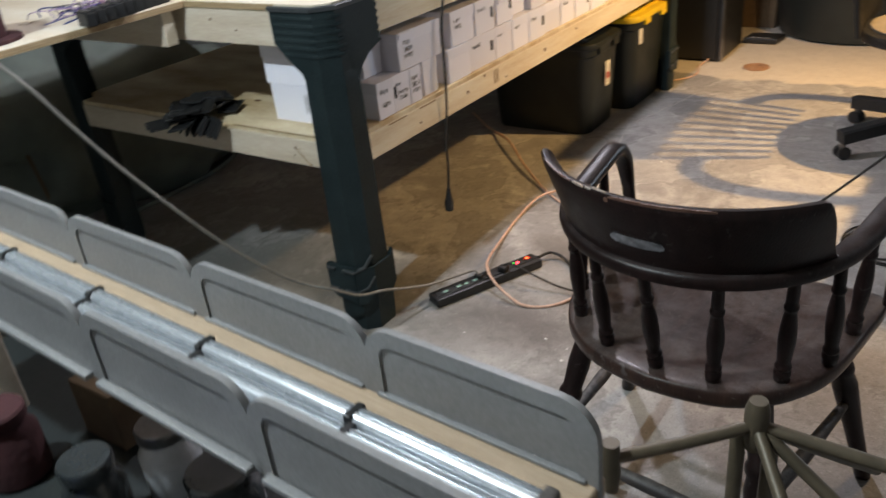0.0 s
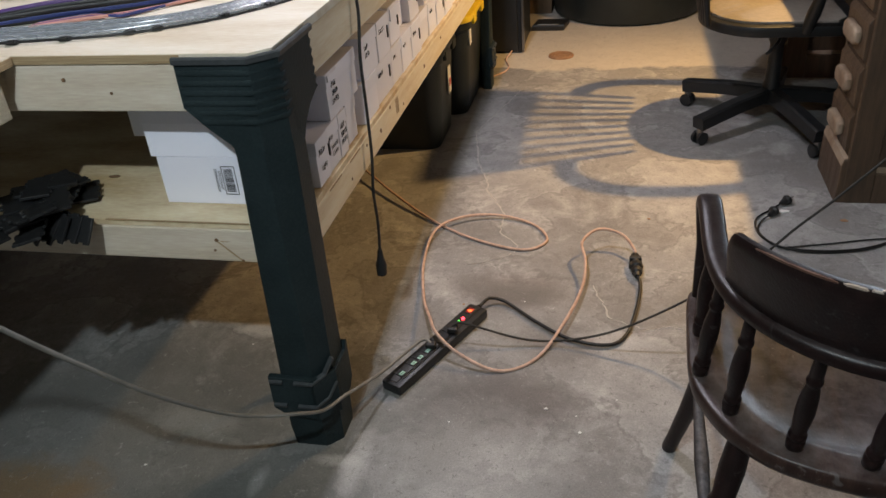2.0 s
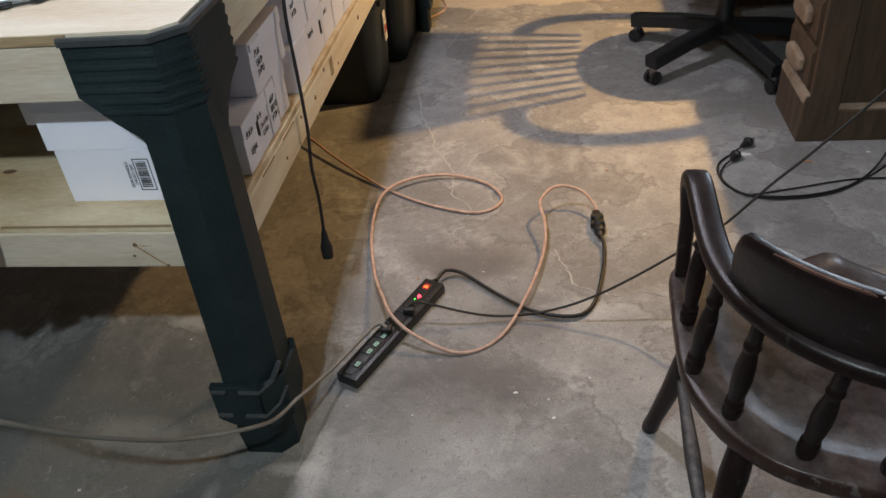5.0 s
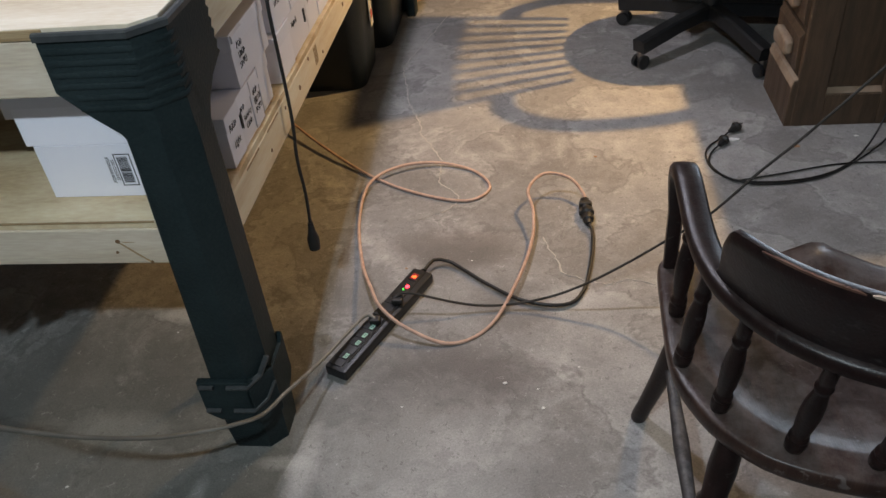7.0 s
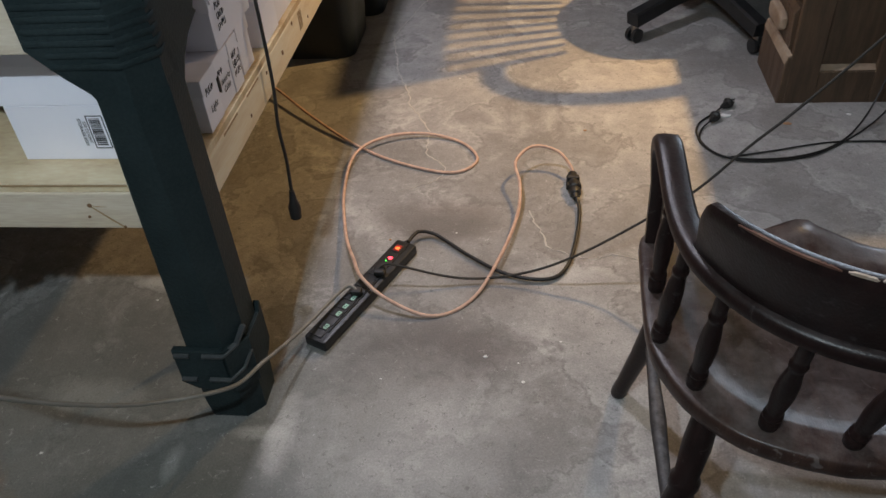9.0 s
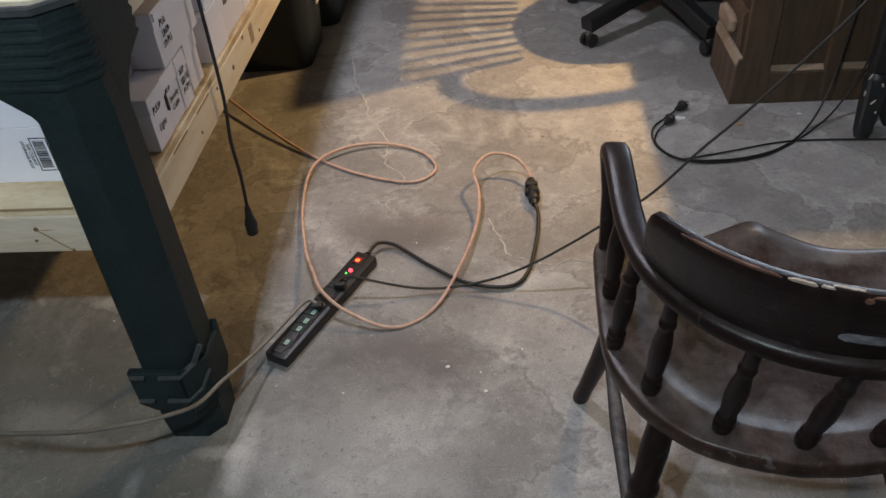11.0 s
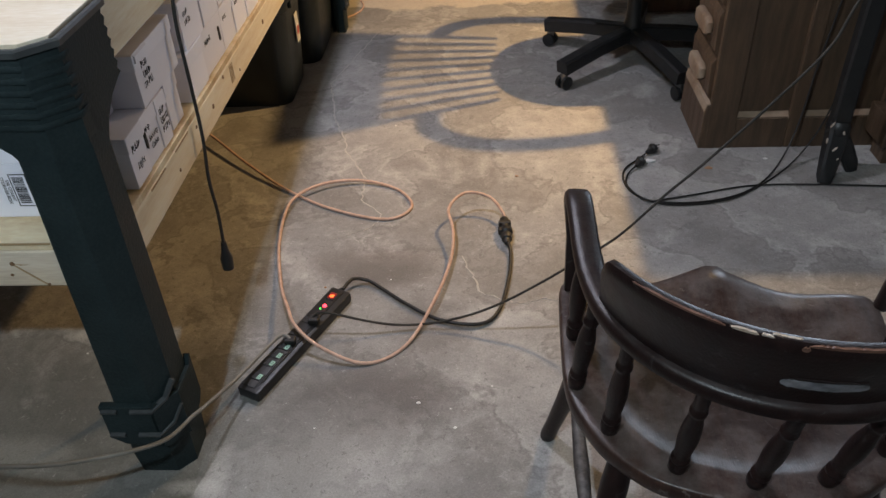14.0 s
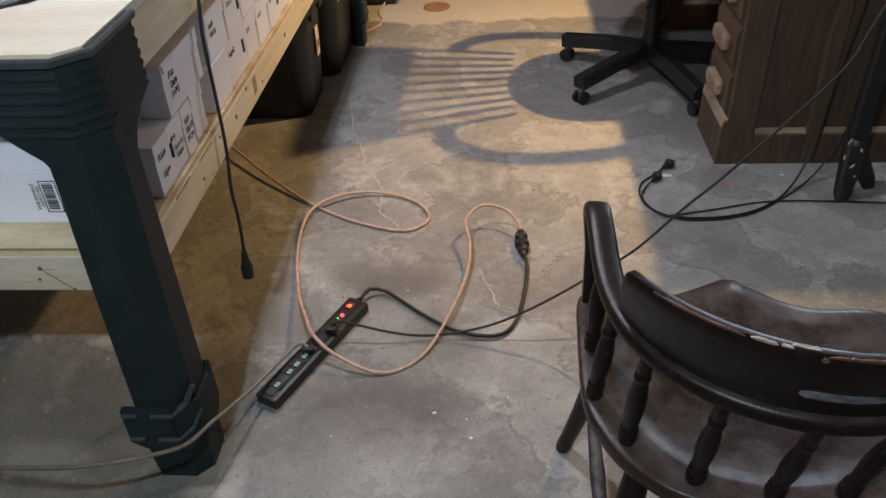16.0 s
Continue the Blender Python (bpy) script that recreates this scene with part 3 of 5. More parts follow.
def storage_box(place, size, turn=0.0, slot=True, marks=0, printed=False, seed=0, open_flap=False, group="storage boxes on the shelf", label=""):
    """A folded cardboard box: tray, lid with a lip, an oval hand slot in the end, marker lines on the end."""
    rng = random.Random(seed)
    w, d, h = size            # along the end's width, depth, height; the end faces local +x
    ob = thing("storage_box", place, label or "white cardboard storage box with marker writing, on the bench shelf", "storage box", group, turn)
    part("tray", box((-d, 0, 0), (-0.0015, w, h - 0.012), 0.001), CARD, ob)
    part("lid", box((-d - 0.002, -0.002, h - 0.03), (0.001, w + 0.002, h), 0.0015), CARD, ob)
    if open_flap:
        part("flap", prism([(-0.03, h + 0.001), (0.0, h + 0.001), (0.004, h - 0.004), (0.004, h - 0.034), (0.0012, h - 0.034)], 0.004, w - 0.004, "y"), CARD, ob)
    if slot:
        y = w * 0.86
        out = [(y + 0.0055 * math.cos(a), h * 0.52 + (0.011 if math.sin(a) > 0 else -0.011) + 0.0055 * math.sin(a)) for a in
               [2 * math.pi * k / 14 for k in range(14)]]
        part("hand_slot", prism(out, -0.004, 0.0006, "x"), INK, ob, "dark oval hand slot")
    for row in range(marks + (1 if w > 0.12 or marks > 1 else 0)):
        z = h * 0.66 - row * 0.018
        y = w * rng.uniform(0.10, 0.16)
        for k in range(rng.randint(3, 5)):
            wide, tall = rng.uniform(0.005, 0.008), rng.uniform(0.009, 0.013)
            pts = [(0.0012, y + wide * u, z + tall * v + rng.uniform(-0.001, 0.001)) for u, v in rng.choice((((0, 0), (0, 1), (1, 0.5), (0.1, 0.4)), ((0, 1), (0.1, 0), (0.9, 0.1), (0.9, 0.9)),
                                                                                                     ((1, 0.9), (0, 0.7), (0.9, 0.3), (0, 0)), ((0, 0), (0.4, 1), (0.6, 0.4), (1, 0.9))))]
            part("marker_bar", sweep(smooth_line(pts, 0.003), circle(0.0007, 4), up=(1, 0, 0)), INK, ob)
            y += wide + 0.0028
            if y > w * 0.74:
                break
    return ob


FX = BX - 0.007


def box_words(ob, words, y, z, size):
    """Marker writing on the end of a box."""
    cu = bpy.data.curves.new("marker_words", "FONT")
    cu.body, cu.size, cu.align_x, cu.extrude, cu.shear = words, size, "LEFT", 0.0002, 0.25
    tx = new("marker_words", cu)
    tx.data.materials.append(INK)
    tx.parent = ob
    tx.matrix_local = pose(0.0014, y, z, 90, 0, 90)


low = [(0.148, 0.069, 1), (0.219, 0.073, 1), (0.294, 0.049, 2), (0.364, 0.066, 0), (0.485, 0.114, 0), (0.602, 0.154, 0), (0.760, 0.10, 1), (0.865, 0.105, 1), (0.975, 0.11, 1), (1.09, 0.12, 0), (1.215, 0.11, 1),
       (1.33, 0.12, 0), (1.455, 0.13, 0), (1.59, 0.11, 1), (1.705, 0.12, 0), (1.83, 0.115, 0), (1.95, 0.12, 0), (2.075, 0.11, 0), (2.19, 0.11, 0)]
for n, (y, w, k) in enumerate(low):
    back = (0.0, 0.002, 0.0, 0.006, 0.0, 0.004)[n] if n < 6 else 0.002 * ((n * 7) % 4)
    ob = storage_box((FX - back, y, SHELF + 0.0005), (w, 0.36, 0.100), slot=n in (5, 8, 11), marks=k, seed=n)
    if n == 0:
        box_words(ob, "Light", 0.014, 0.032, 0.017)
    if n == 1:
        box_words(ob, "Security", 0.016, 0.046, 0.014)
        box_words(ob, "Cable", 0.020, 0.029, 0.015)
        part("hand_slot", prism([(0.004, 0.040), (0.010, 0.036), (0.012, 0.044), (0.012, 0.068), (0.008, 0.074), (0.004, 0.068)], -0.004, 0.0006, "x"), INK, ob, "dark oval hand slot")
high = [(0.170, 0.080, 1, 0.055), (0.258, 0.196, 2, 0.0), (0.512, 0.122, 1, 0.0), (0.645, 0.11, 1, 0.0), (0.775, 0.10, 1, 0.004), (0.90, 0.10, 1, 0.03),
        (1.01, 0.11, 1, 0.008), (1.20, 0.11, 1, 0.01), (1.32, 0.11, 1, 0.02), (1.48, 0.12, 0, 0.006), (1.63, 0.12, 1, 0.015), (1.80, 0.11, 0, 0.01)]
for n, (y, w, k, back) in enumerate(high):
    ob = storage_box((FX - back, y, SHELF + 0.1022), (w, 0.36, 0.100), slot=n in (3, 4, 6), marks=k, seed=40 + n, open_flap=n in (4, 8))
    if n == 1:
        part("flap", prism([(-0.05, 0.1005), (0.0, 0.1005), (0.0045, 0.096), (0.0045, 0.084), (0.0012, 0.084)], 0.003, 0.062, "y"), CARD, ob, "bent white tuck flap")

# a pair seen from the bench's end, with the printed label
for k, (x, z) in enumerate(((-0.302, SHELF + 0.0005), (-0.313, SHELF + 0.1035))):
    ob = thing("storage_box", (x, 0.068, z), "white cardboard storage box with a printed bar code" if k == 0 else "plain white cardboard storage box on another box",
               "storage box", "storage boxes on the shelf")
    part("tray", box((0, 0, 0), (0.190, 0.10, 0.1025), 0.001), CARD, ob)
    if k == 0:
        part("hand_slot", prism([(-0.001, 0.02), (0.006, 0.02), (0.006, 0.052), (-0.001, 0.052)], 0.022, 0.044, "y"), INK, ob)
        bx0, bx1, bz0, bz1 = 0.135, 0.164, 0.022, 0.084
        for lo, hi in (((bx0, bz0), (bx1, bz0 + 0.0014)), ((bx0, bz1 - 0.0014), (bx1, bz1)), ((bx0, bz0), (bx0 + 0.0014, bz1)), ((bx1 - 0.0014, bz0), (bx1, bz1))):
            part("label_frame", box((lo[0], -0.0007, lo[1]), (hi[0], 0.001, hi[1])), INK, ob)
        rng = random.Random(5)
        z = bz0 + 0.006
        while z < bz1 - 0.006:
            t = rng.choice((0.0008, 0.0012, 0.002))
            part("bar_code_line", box((bx0 + 0.004, -0.0006, z), (bx1 - 0.006, 0.001, z + t)), INK, ob)
            z += t + rng.choice((0.001, 0.0016))
        for words, x0 in (("550 COUNT", 0.1305), ("STORAGE BOX", 0.1225)):
            cu = bpy.data.curves.new("printed_words", "FONT")
            cu.body, cu.size, cu.align_x, cu.extrude = words, 0.0076, "CENTER", 0.0003
            tx = new("printed_words", cu)
            tx.data.materials.append(INK)
            tx.parent = ob
            tx.matrix_local = pose(x0 - 0.003, -0.0006, 0.053, 90, 90, 0)
    else:
        part("lid", box((-0.003, -0.003, 0.070), (0.193, 0.103, 0.104), 0.0015), CARD, ob)

# the pile of black stepped plates on the shelf's edge, fanned like shingles
pile = thing("stepped_plate_pile", (-0.525, -0.006, SHELF), "loose pile of black stair-edged plastic plates overhanging the shelf edge", "plastic plates")
rng = random.Random(9)
stairs, n = [(-0.042, 0.020)], 6
for k in range(n):
    x, y = -0.042 + 0.014 * k, -0.020 - 0.0045 * (k % 2) - 0.006 * (k > 2)
    stairs += [(x + 0.001, y), (x + 0.013, y)]
stairs += [(0.042, -0.012), (0.042, 0.024)]
for k in range(n):
    x, y = 0.042 - 0.014 * k, 0.024 + 0.0045 * (k % 2)
    stairs += [(x - 0.001, y), (x - 0.013, y)]
for k in range(26):
    row, col = divmod(k, 5)
    bm = prism(stairs, 0.0, 0.006, "z", 0.001)
    z = 0.004 + (k % 4) * 0.0085 + (4 - abs(row - 2)) * 0.008 - 0.004 * abs(col - 2)
    m = pose(-0.045 + col * 0.018 + rng.uniform(-0.012, 0.012), 0.100 - row * 0.043 + rng.uniform(-0.01, 0.01) - 0.006 * col, max(0.0035, z), rng.uniform(-9, 9),
             rng.uniform(-9, 9), -40 + rng.uniform(-22, 22))
    bmesh.ops.transform(bm, matrix=m, verts=bm.verts)
    part("plate", bm, BLACK, pile)
for k in range(6):
    bm = prism(stairs, 0.0, 0.006, "z", 0.001)
    bmesh.ops.transform(bm, matrix=pose(-0.030 + 0.022 * k, -0.038 - 0.004 * (k % 2), 0.004 - 0.003 * (k % 3), 48 + 5 * (k % 2), 0, -42 + 7 * k), verts=bm.verts)
    part("plate", bm, BLACK, pile)

# ---- captain's chair, its back to the south ----
chair = thing("captains_chair", (0.977, -0.139, 0), "dark-stained wooden captain's chair with turned spindles and a chipped crest rail", "chair", turn=-6)
SEAT_Z, BOW_Z, CREST_Z = 0.430, 0.648, 0.776
BACK = (0.011, -0.048)                          # centre of the curved back


def seat_edge():
    """The seat's outline: a round back, slightly flaring sides and a scooped front with a point between the thighs."""
    half = [(0.0, -0.251), (0.05, -0.246), (0.095, -0.236), (0.13, -0.223), (0.165, -0.199), (0.195, -0.170), (0.219, -0.132), (0.236, -0.095), (0.247, -0.045), (0.253, 0.03), (0.257, 0.10),
            (0.259, 0.150), (0.252, 0.178), (0.228, 0.189), (0.16, 0.190), (0.09, 0.205), (0.045, 0.226), (0.010, 0.246)]
    east = smooth_line([(x, y, 0) for x, y in half], 0.02)
    return [(p.x, p.y) for p in east] + [(-p.x, p.y) for p in reversed(east[1:])]


# the seat: one thick board, rolled at its edge, a flat rim for the spindles, then dished, with a low ridge between the thighs
def seat_board():
    bm = bmesh.new()
    steps = [(0.93, -0.036), (0.975, -0.034), (0.995, -0.027), (1.0, -0.018), (1.0, -0.008), (0.994, -0.003), (0.980, -0.0005), (0.93, 0.0), (0.80, 0.0), (0.765, -0.0015), (0.72, -0.006),
             (0.64, -0.011), (0.50, -0.014), (0.35, -0.015), (0.18, -0.015), (0.06, -0.015)]
    rings = []
    for s, dz in steps:
        ring = []
        for x, y in seat_edge():
            px, py = x * s, (y + 0.03) * s - 0.03
            ahead = max(0.0, min(1.0, (py - 0.04) / 0.13))
            ridge = 0.013 * math.exp(-(px / 0.035) ** 2) * ahead if s < 0.97 else 0.0
            scoop = -0.010 * math.exp(-((abs(px) - 0.115) / 0.06) ** 2) * max(0.0, min(1.0, (py - 0.10) / 0.08)) if s > 0.7 else 0.0
            ring.append(bm.verts.new((px, py, SEAT_Z + dz + ridge + scoop)))
        rings.append(ring)
    for r, q in zip(rings, rings[1:]):
        for i in range(len(r)):
            bm.faces.new((r[i], r[(i + 1) % len(r)], q[(i + 1) % len(r)], q[i]))
    bm.faces.new(rings[0])
    bm.faces.new(rings[-1])
    return bm


part("seat", seat_board(), SEATWOOD, chair, "worn reddish-brown dished seat", smooth=60)


def bow_point(deg, r, z):
    a = radians(270 + deg)
    return (BACK[0] + r * math.cos(a), BACK[1] + r * math.sin(a), z)


# arm bow: level round the back, forward and a little up, then bent down to the seat
west = [(-0.239, 0.160, SEAT_Z - 0.004), (-0.2405, 0.147, 0.51), (-0.2415, 0.130, 0.595), (-0.2415, 0.112, 0.640), (-0.240, 0.086, 0.664), (-0.237, 0.058, 0.667), (-0.232, 0.015, 0.661), (-0.226, -0.035, 0.653)]
bow = west + [bow_point(d, 0.231, BOW_Z) for d in (-80, -64, -48, -32, -16, 0, 16, 32, 48, 64, 80)] + [(2 * BACK[0] - x, y, z) for x, y, z in reversed(west)]
line = smooth_line(bow, 0.011)
outline = [(-0.019, -0.006), (-0.014, -0.0115), (0.010, -0.0125), (0.017, -0.010), (0.0195, -0.002), (0.0185, 0.007), (0.014, 0.0115), (0.004, 0.0125), (-0.013, 0.0115), (-0.018, 0.006)]
bm = bmesh.new()
rings = []
for i, p in enumerate(line):
    ahead = (line[min(i + 1, len(line) - 1)] - line[max(i - 1, 0)]).normalized()
    radial = Vector((p.x - BACK[0], p.y - BACK[1], 0)).normalized()
    k = max(0.0, min(1.0, (-0.03 - p.y) / 0.06))
    side = Vector((math.copysign(1, p.x), 0, 0)).lerp(radial, k)
    side = (side - ahead * side.dot(ahead)).normalized()
    top = ahead.cross(side).normalized() * -1.0
    slim = 0.62 + 0.38 * max(0.0, min(1.0, (p.z - 0.56) / 0.09))          # the front ends are slimmer
    rings.append([bm.verts.new(p + side * a * slim + top * b * (0.5 + 0.5 * slim)) for a, b in outline])
for r, q in zip(rings, rings[1:]):
    for i in range(len(outline)):
        bm.faces.new((r[i], r[(i + 1) % len(outline)], q[(i + 1) % len(outline)], q[i]))
bm.faces.new(rings[0])
bm.faces.new(rings[-1][::-1])
part("arm_bow", bm, CHAIRWOOD, chair, smooth=50)


# crest rail: a tall curved board on the bow, leaning out, its shoulders sweeping down into the bow
def crest_r(z):
    return 0.229 + (z - 0.66) * 0.36


def crest_top(d):
    u = max(0.0, min(1.0, (70.0 - abs(d)) / 17.0))
    return 0.660 + (CREST_Z - 0.660) * u * u * (3 - 2 * u)


def crest_board():
    bm = bmesh.new()
    n, cols = 72, []
    for k in range(n + 1):
        d = -70 + 140 * k / n
        top, col = crest_top(d), []
        for u, slim in ((0, 0), (0.3, 0), (0.6, 0), (0.85, 0), (0.95, 0.002), (1.0, 0.0065)):
            z = 0.650 + (top - 0.650) * u
            col.append((bow_point(d, crest_r(z) - 0.0105 + slim, z), bow_point(d, crest_r(z) + 0.0105 - slim, z)))
        cols.append([[bm.verts.new(c[0]) for c in col], [bm.verts.new(c[1]) for c in col]])
    for p, q in zip(cols, cols[1:]):
        for j in range(5):
            bm.faces.new((p[0][j], q[0][j], q[0][j + 1], p[0][j + 1]))
            bm.faces.new((p[1][j], p[1][j + 1], q[1][j + 1], q[1][j]))
        bm.faces.new((p[0][5], q[0][5], q[1][5], p[1][5]))
        bm.faces.new((p[0][0], p[1][0], q[1][0], q[0][0]))
    for p in (cols[0], cols[-1]):
        for j in range(5):
            bm.faces.new((p[0][j], p[0][j + 1], p[1][j + 1], p[1][j]))
    return part("crest_rail", bm, CHAIRWOOD, chair, smooth=50)


crest = crest_board()


# patches on the crest: the long hand-hold with its scuffed paint, and the broken edge
def crest_patch(name, d0, d1, z0, z1, out, mat, ragged, seed, label="", deep=0.003):
    rng = random.Random(seed)
    bm = bmesh.new()
    cols = []
    n = max(8, int(abs(d1 - d0) * 1.8))
    for k in range(n + 1):
        u = k / n
        d = d0 + (d1 - d0) * u
        cap = math.sqrt(max(0.02, 1 - abs(2 * u - 1) ** 5))
        m, hh = (z0 + z1) / 2, (z1 - z0) / 2 * cap
        a, b = m - hh + rng.uniform(-1, 1) * ragged, m + hh + rng.uniform(-1, 1) * ragged
        col = [(bow_point(d, crest_r(z) + out, z), bow_point(d, crest_r(z) + out - deep * (1 if out > 0 else -1), z)) for z in (a, (2 * a + b) / 3, (a + 2 * b) / 3, b)]
        cols.append([[bm.verts.new(c[0]) for c in col], [bm.verts.new(c[1]) for c in col]])
    for p, q in zip(cols, cols[1:]):
        for j in range(3):
            bm.faces.new((p[0][j], p[0][j + 1], q[0][j + 1], q[0][j]))
            bm.faces.new((p[1][j], q[1][j], q[1][j + 1], p[1][j + 1]))
        bm.faces.new((p[0][0], q[0][0], q[1][0], p[1][0]))
        bm.faces.new((p[0][3], p[1][3], q[1][3], q[0][3]))
    return part(name, bm, mat, crest, label)


SCRATCH = material("scuffed_grey_slot", (0.075, 0.075, 0.08), 0.42, second=(0.30, 0.30, 0.32), scale=30, mix=0.5, bump=0.6, bump_scale=60, fine=0.6)
RUBBED = material("rubbed_brown_edge", (0.115, 0.052, 0.034), 0.5, second=(0.19, 0.105, 0.07), scale=50, mix=0.5, bump=0.2, bump_scale=90)
crest_patch("hand_slot", -10.5, 9.0, 0.6915, 0.7095, 0.0112, SCRATCH, 0.0012, 3, "worn grey hand slot")
crest_patch("slot_lip", -9.5, 8.0, 0.7100, 0.7135, 0.0116, CHAIRWOOD, 0.0004, 8)
# the broken top edge: bare pale splinters, then a long rubbed brown strip
for d0, d1, z0, z1, out, mat, rag, seed in ((-23, -17.5, 0.7725, 0.7768, 0.0062, BAREWOOD, 0.0010, 6), (-17.0, -14.5, 0.7735, 0.7768, 0.0055, BAREWOOD, 0.0008, 9), (-15.0, -9.0, 0.7738, 0.7770, 0.0020, BAREWOOD, 0.0008, 5),
                                            (-9.2, -7.6, 0.7655, 0.7720, 0.0096, RUBBED, 0.0010, 7), (-8.0, 24.0, 0.7680, 0.7766, 0.0072, RUBBED, 0.0008, 11), (-46, -24, 0.7700, 0.7764, 0.0064, RUBBED, 0.0006, 13)):
    crest_patch("chip" if mat is BAREWOOD else "rubbed_edge", d0, d1, z0, z1, out, mat, rag, seed, "bare chipped wood" if mat is BAREWOOD else "rubbed brown edge")

SPINDLE = [(0, 0.0095), (0.02, 0.0125), (0.10, 0.0135), (0.125, 0.0105), (0.14, 0.0130), (0.165, 0.0130), (0.18, 0.0105), (0.21, 0.0105), (0.30, 0.0122), (0.42, 0.0138), (0.55, 0.0128), (0.68, 0.0092),
           (0.705, 0.0088), (0.72, 0.0112), (0.745, 0.0112), (0.76, 0.0085), (0.80, 0.0095), (0.90, 0.0092), (1.0, 0.0085)]
stands = [((0.003, -0.215), -1)]
for s in (-1, 1):
    stands += [((s * 0.0945, -0.202), s * 26.5), ((s * 0.182, -0.146), s * 53.5), ((s * 0.229, -0.065), s * 76)]
for (x, y), d in stands:
    part("spindle", turned(SPINDLE, (x, y, SEAT_Z - 0.002), bow_point(d, 0.230, BOW_Z - 0.007), 14), CHAIRWOOD, chair, smooth=50)
for s in (-1, 1):
    part("spindle", turned(SPINDLE, (s * 0.233, 0.040, SEAT_Z - 0.002), (BACK[0] + s * 0.238, 0.012, 0.654), 14), CHAIRWOOD, chair, smooth=50)

LEG = [(0, 0.0145), (0.03, 0.0165), (0.12, 0.0155), (0.35, 0.018), (0.52, 0.022), (0.60, 0.0235), (0.66, 0.019), (0.68, 0.0225), (0.71, 0.0225), (0.73, 0.018), (0.85, 0.021), (1.0, 0.018)]
tops = {"fl": (-0.178, 0.120), "fr": (0.178, 0.120), "rl": (-0.160, -0.162), "rr": (0.160, -0.162)}
foot = {"fl": (-0.266, 0.192), "fr": (0.266, 0.192), "rl": (-0.222, -0.272), "rr": (0.222, -0.272)}


def on_leg(k, z):
    u = z / 0.40
    return tuple(foot[k][i] * (1 - u) + tops[k][i] * u for i in (0, 1)) + (z,)


for k in tops:
    part("leg", turned(LEG, (*foot[k], 0.0), (*tops[k], 0.402), 14), CHAIRWOOD, chair, smooth=50)
STRETCH = [(0, 0.0085), (0.3, 0.0115), (0.5, 0.014), (0.7, 0.0115), (1, 0.0085)]
for a, b, z in (("fl", "rl", 0.20), ("fr", "rr", 0.20), ("rl", "rr", 0.165), ("fl", "fr", 0.245)):
    part("stretcher", turned(STRETCH, on_leg(a, z), on_leg(b, z), 10), DUSTY if z < 0.24 else CHAIRWOOD, chair, smooth=50)

# ---- swivel chair at the desk, facing east ----
swivel = thing("swivel_chair", (1.175, 1.93, 0), "black wooden spindle-back swivel chair on five castors", "chair")
for k in range(5):
    a = radians(147 + 72 * k)
    d = Vector((math.cos(a), math.sin(a), 0))
    line = [d * 0.03 + Vector((0, 0, 0.125)), d * 0.18 + Vector((0, 0, 0.114)), d * 0.365 + Vector((0, 0, 0.088))]
    arm = part("base_arm", sweep(line, [(-0.027, -0.024), (0.027, -0.024), (0.026, 0.018), (0.018, 0.024), (-0.018, 0.024), (-0.026, 0.018)]), BLACK, swivel)
    e = d * 0.35
    bm = bmesh.new()
    for s in (-1, 1):
        t = d.cross(Vector((0, 0, 1)))
        c = e + t * 0.014 * s + Vector((0, 0, 0.027))
        turned([(0, 0.018), (0.1, 0.025), (0.9, 0.025), (1, 0.018)], c - t * 0.008, c + t * 0.008, 16, bm)
    wheel = part("caster", bm, BLACK, swivel, smooth=40)
    bm = turned([(0, 0.012), (0.5, 0.014), (1, 0.009)], e + Vector((0, 0, 0.03)), e + Vector((0, 0, 0.075)), 10)
    part("caster_hood", bm, CHROME, wheel, "dull metal castor hood", smooth=40)
part("column", turned([(0, 0.03), (0.25, 0.034), (0.3, 0.028), (0.75, 0.026), (0.8, 0.034), (1, 0.036)], (0, 0, 0.085), (0, 0, 0.40), 16), BLACK, swivel, smooth=40)
part("tilt_plate", box((-0.11, -0.09, 0.385), (0.11, 0.09, 0.412), 0.006), BLACK, swivel)
part("tilt_lever", cord([(0.0, -0.06, 0.38), (-0.02, -0.12, 0.36), (-0.06, -0.16, 0.33)], 0.006), CHROME, swivel)
sx = -0.105


def swivel_seat(r):
    out = []
    for k in range(28):
        a = math.pi * (0.5 + k / 27)
        out.append((sx + 0.02 + 0.212 * r * math.cos(a), 0.245 * r * math.sin(a)))
    return out + [(sx + 0.30 * r, -0.236 * r), (sx + 0.34 * r, -0.19 * r), (sx + 0.34 * r, 0.19 * r), (sx + 0.30 * r, 0.236 * r)]


part("seat", prism(swivel_seat(1.0), 0.412, 0.452, "z", 0.008), BLACK, swivel, smooth=40)
part("seat_pad", prism(swivel_seat(0.86), 0.451, 0.462, "z", 0.004), TAN, swivel, "tan worn seat top", smooth=40)


def back_at(v, z):
    """A point of the back: v from -1 (south) to 1 (north)."""
    u = (z - 0.45) / 0.35
    return (-0.290 - 0.050 * u + 0.012 * v * v, 0.022 + v * (0.214 + 0.008 * u), z)


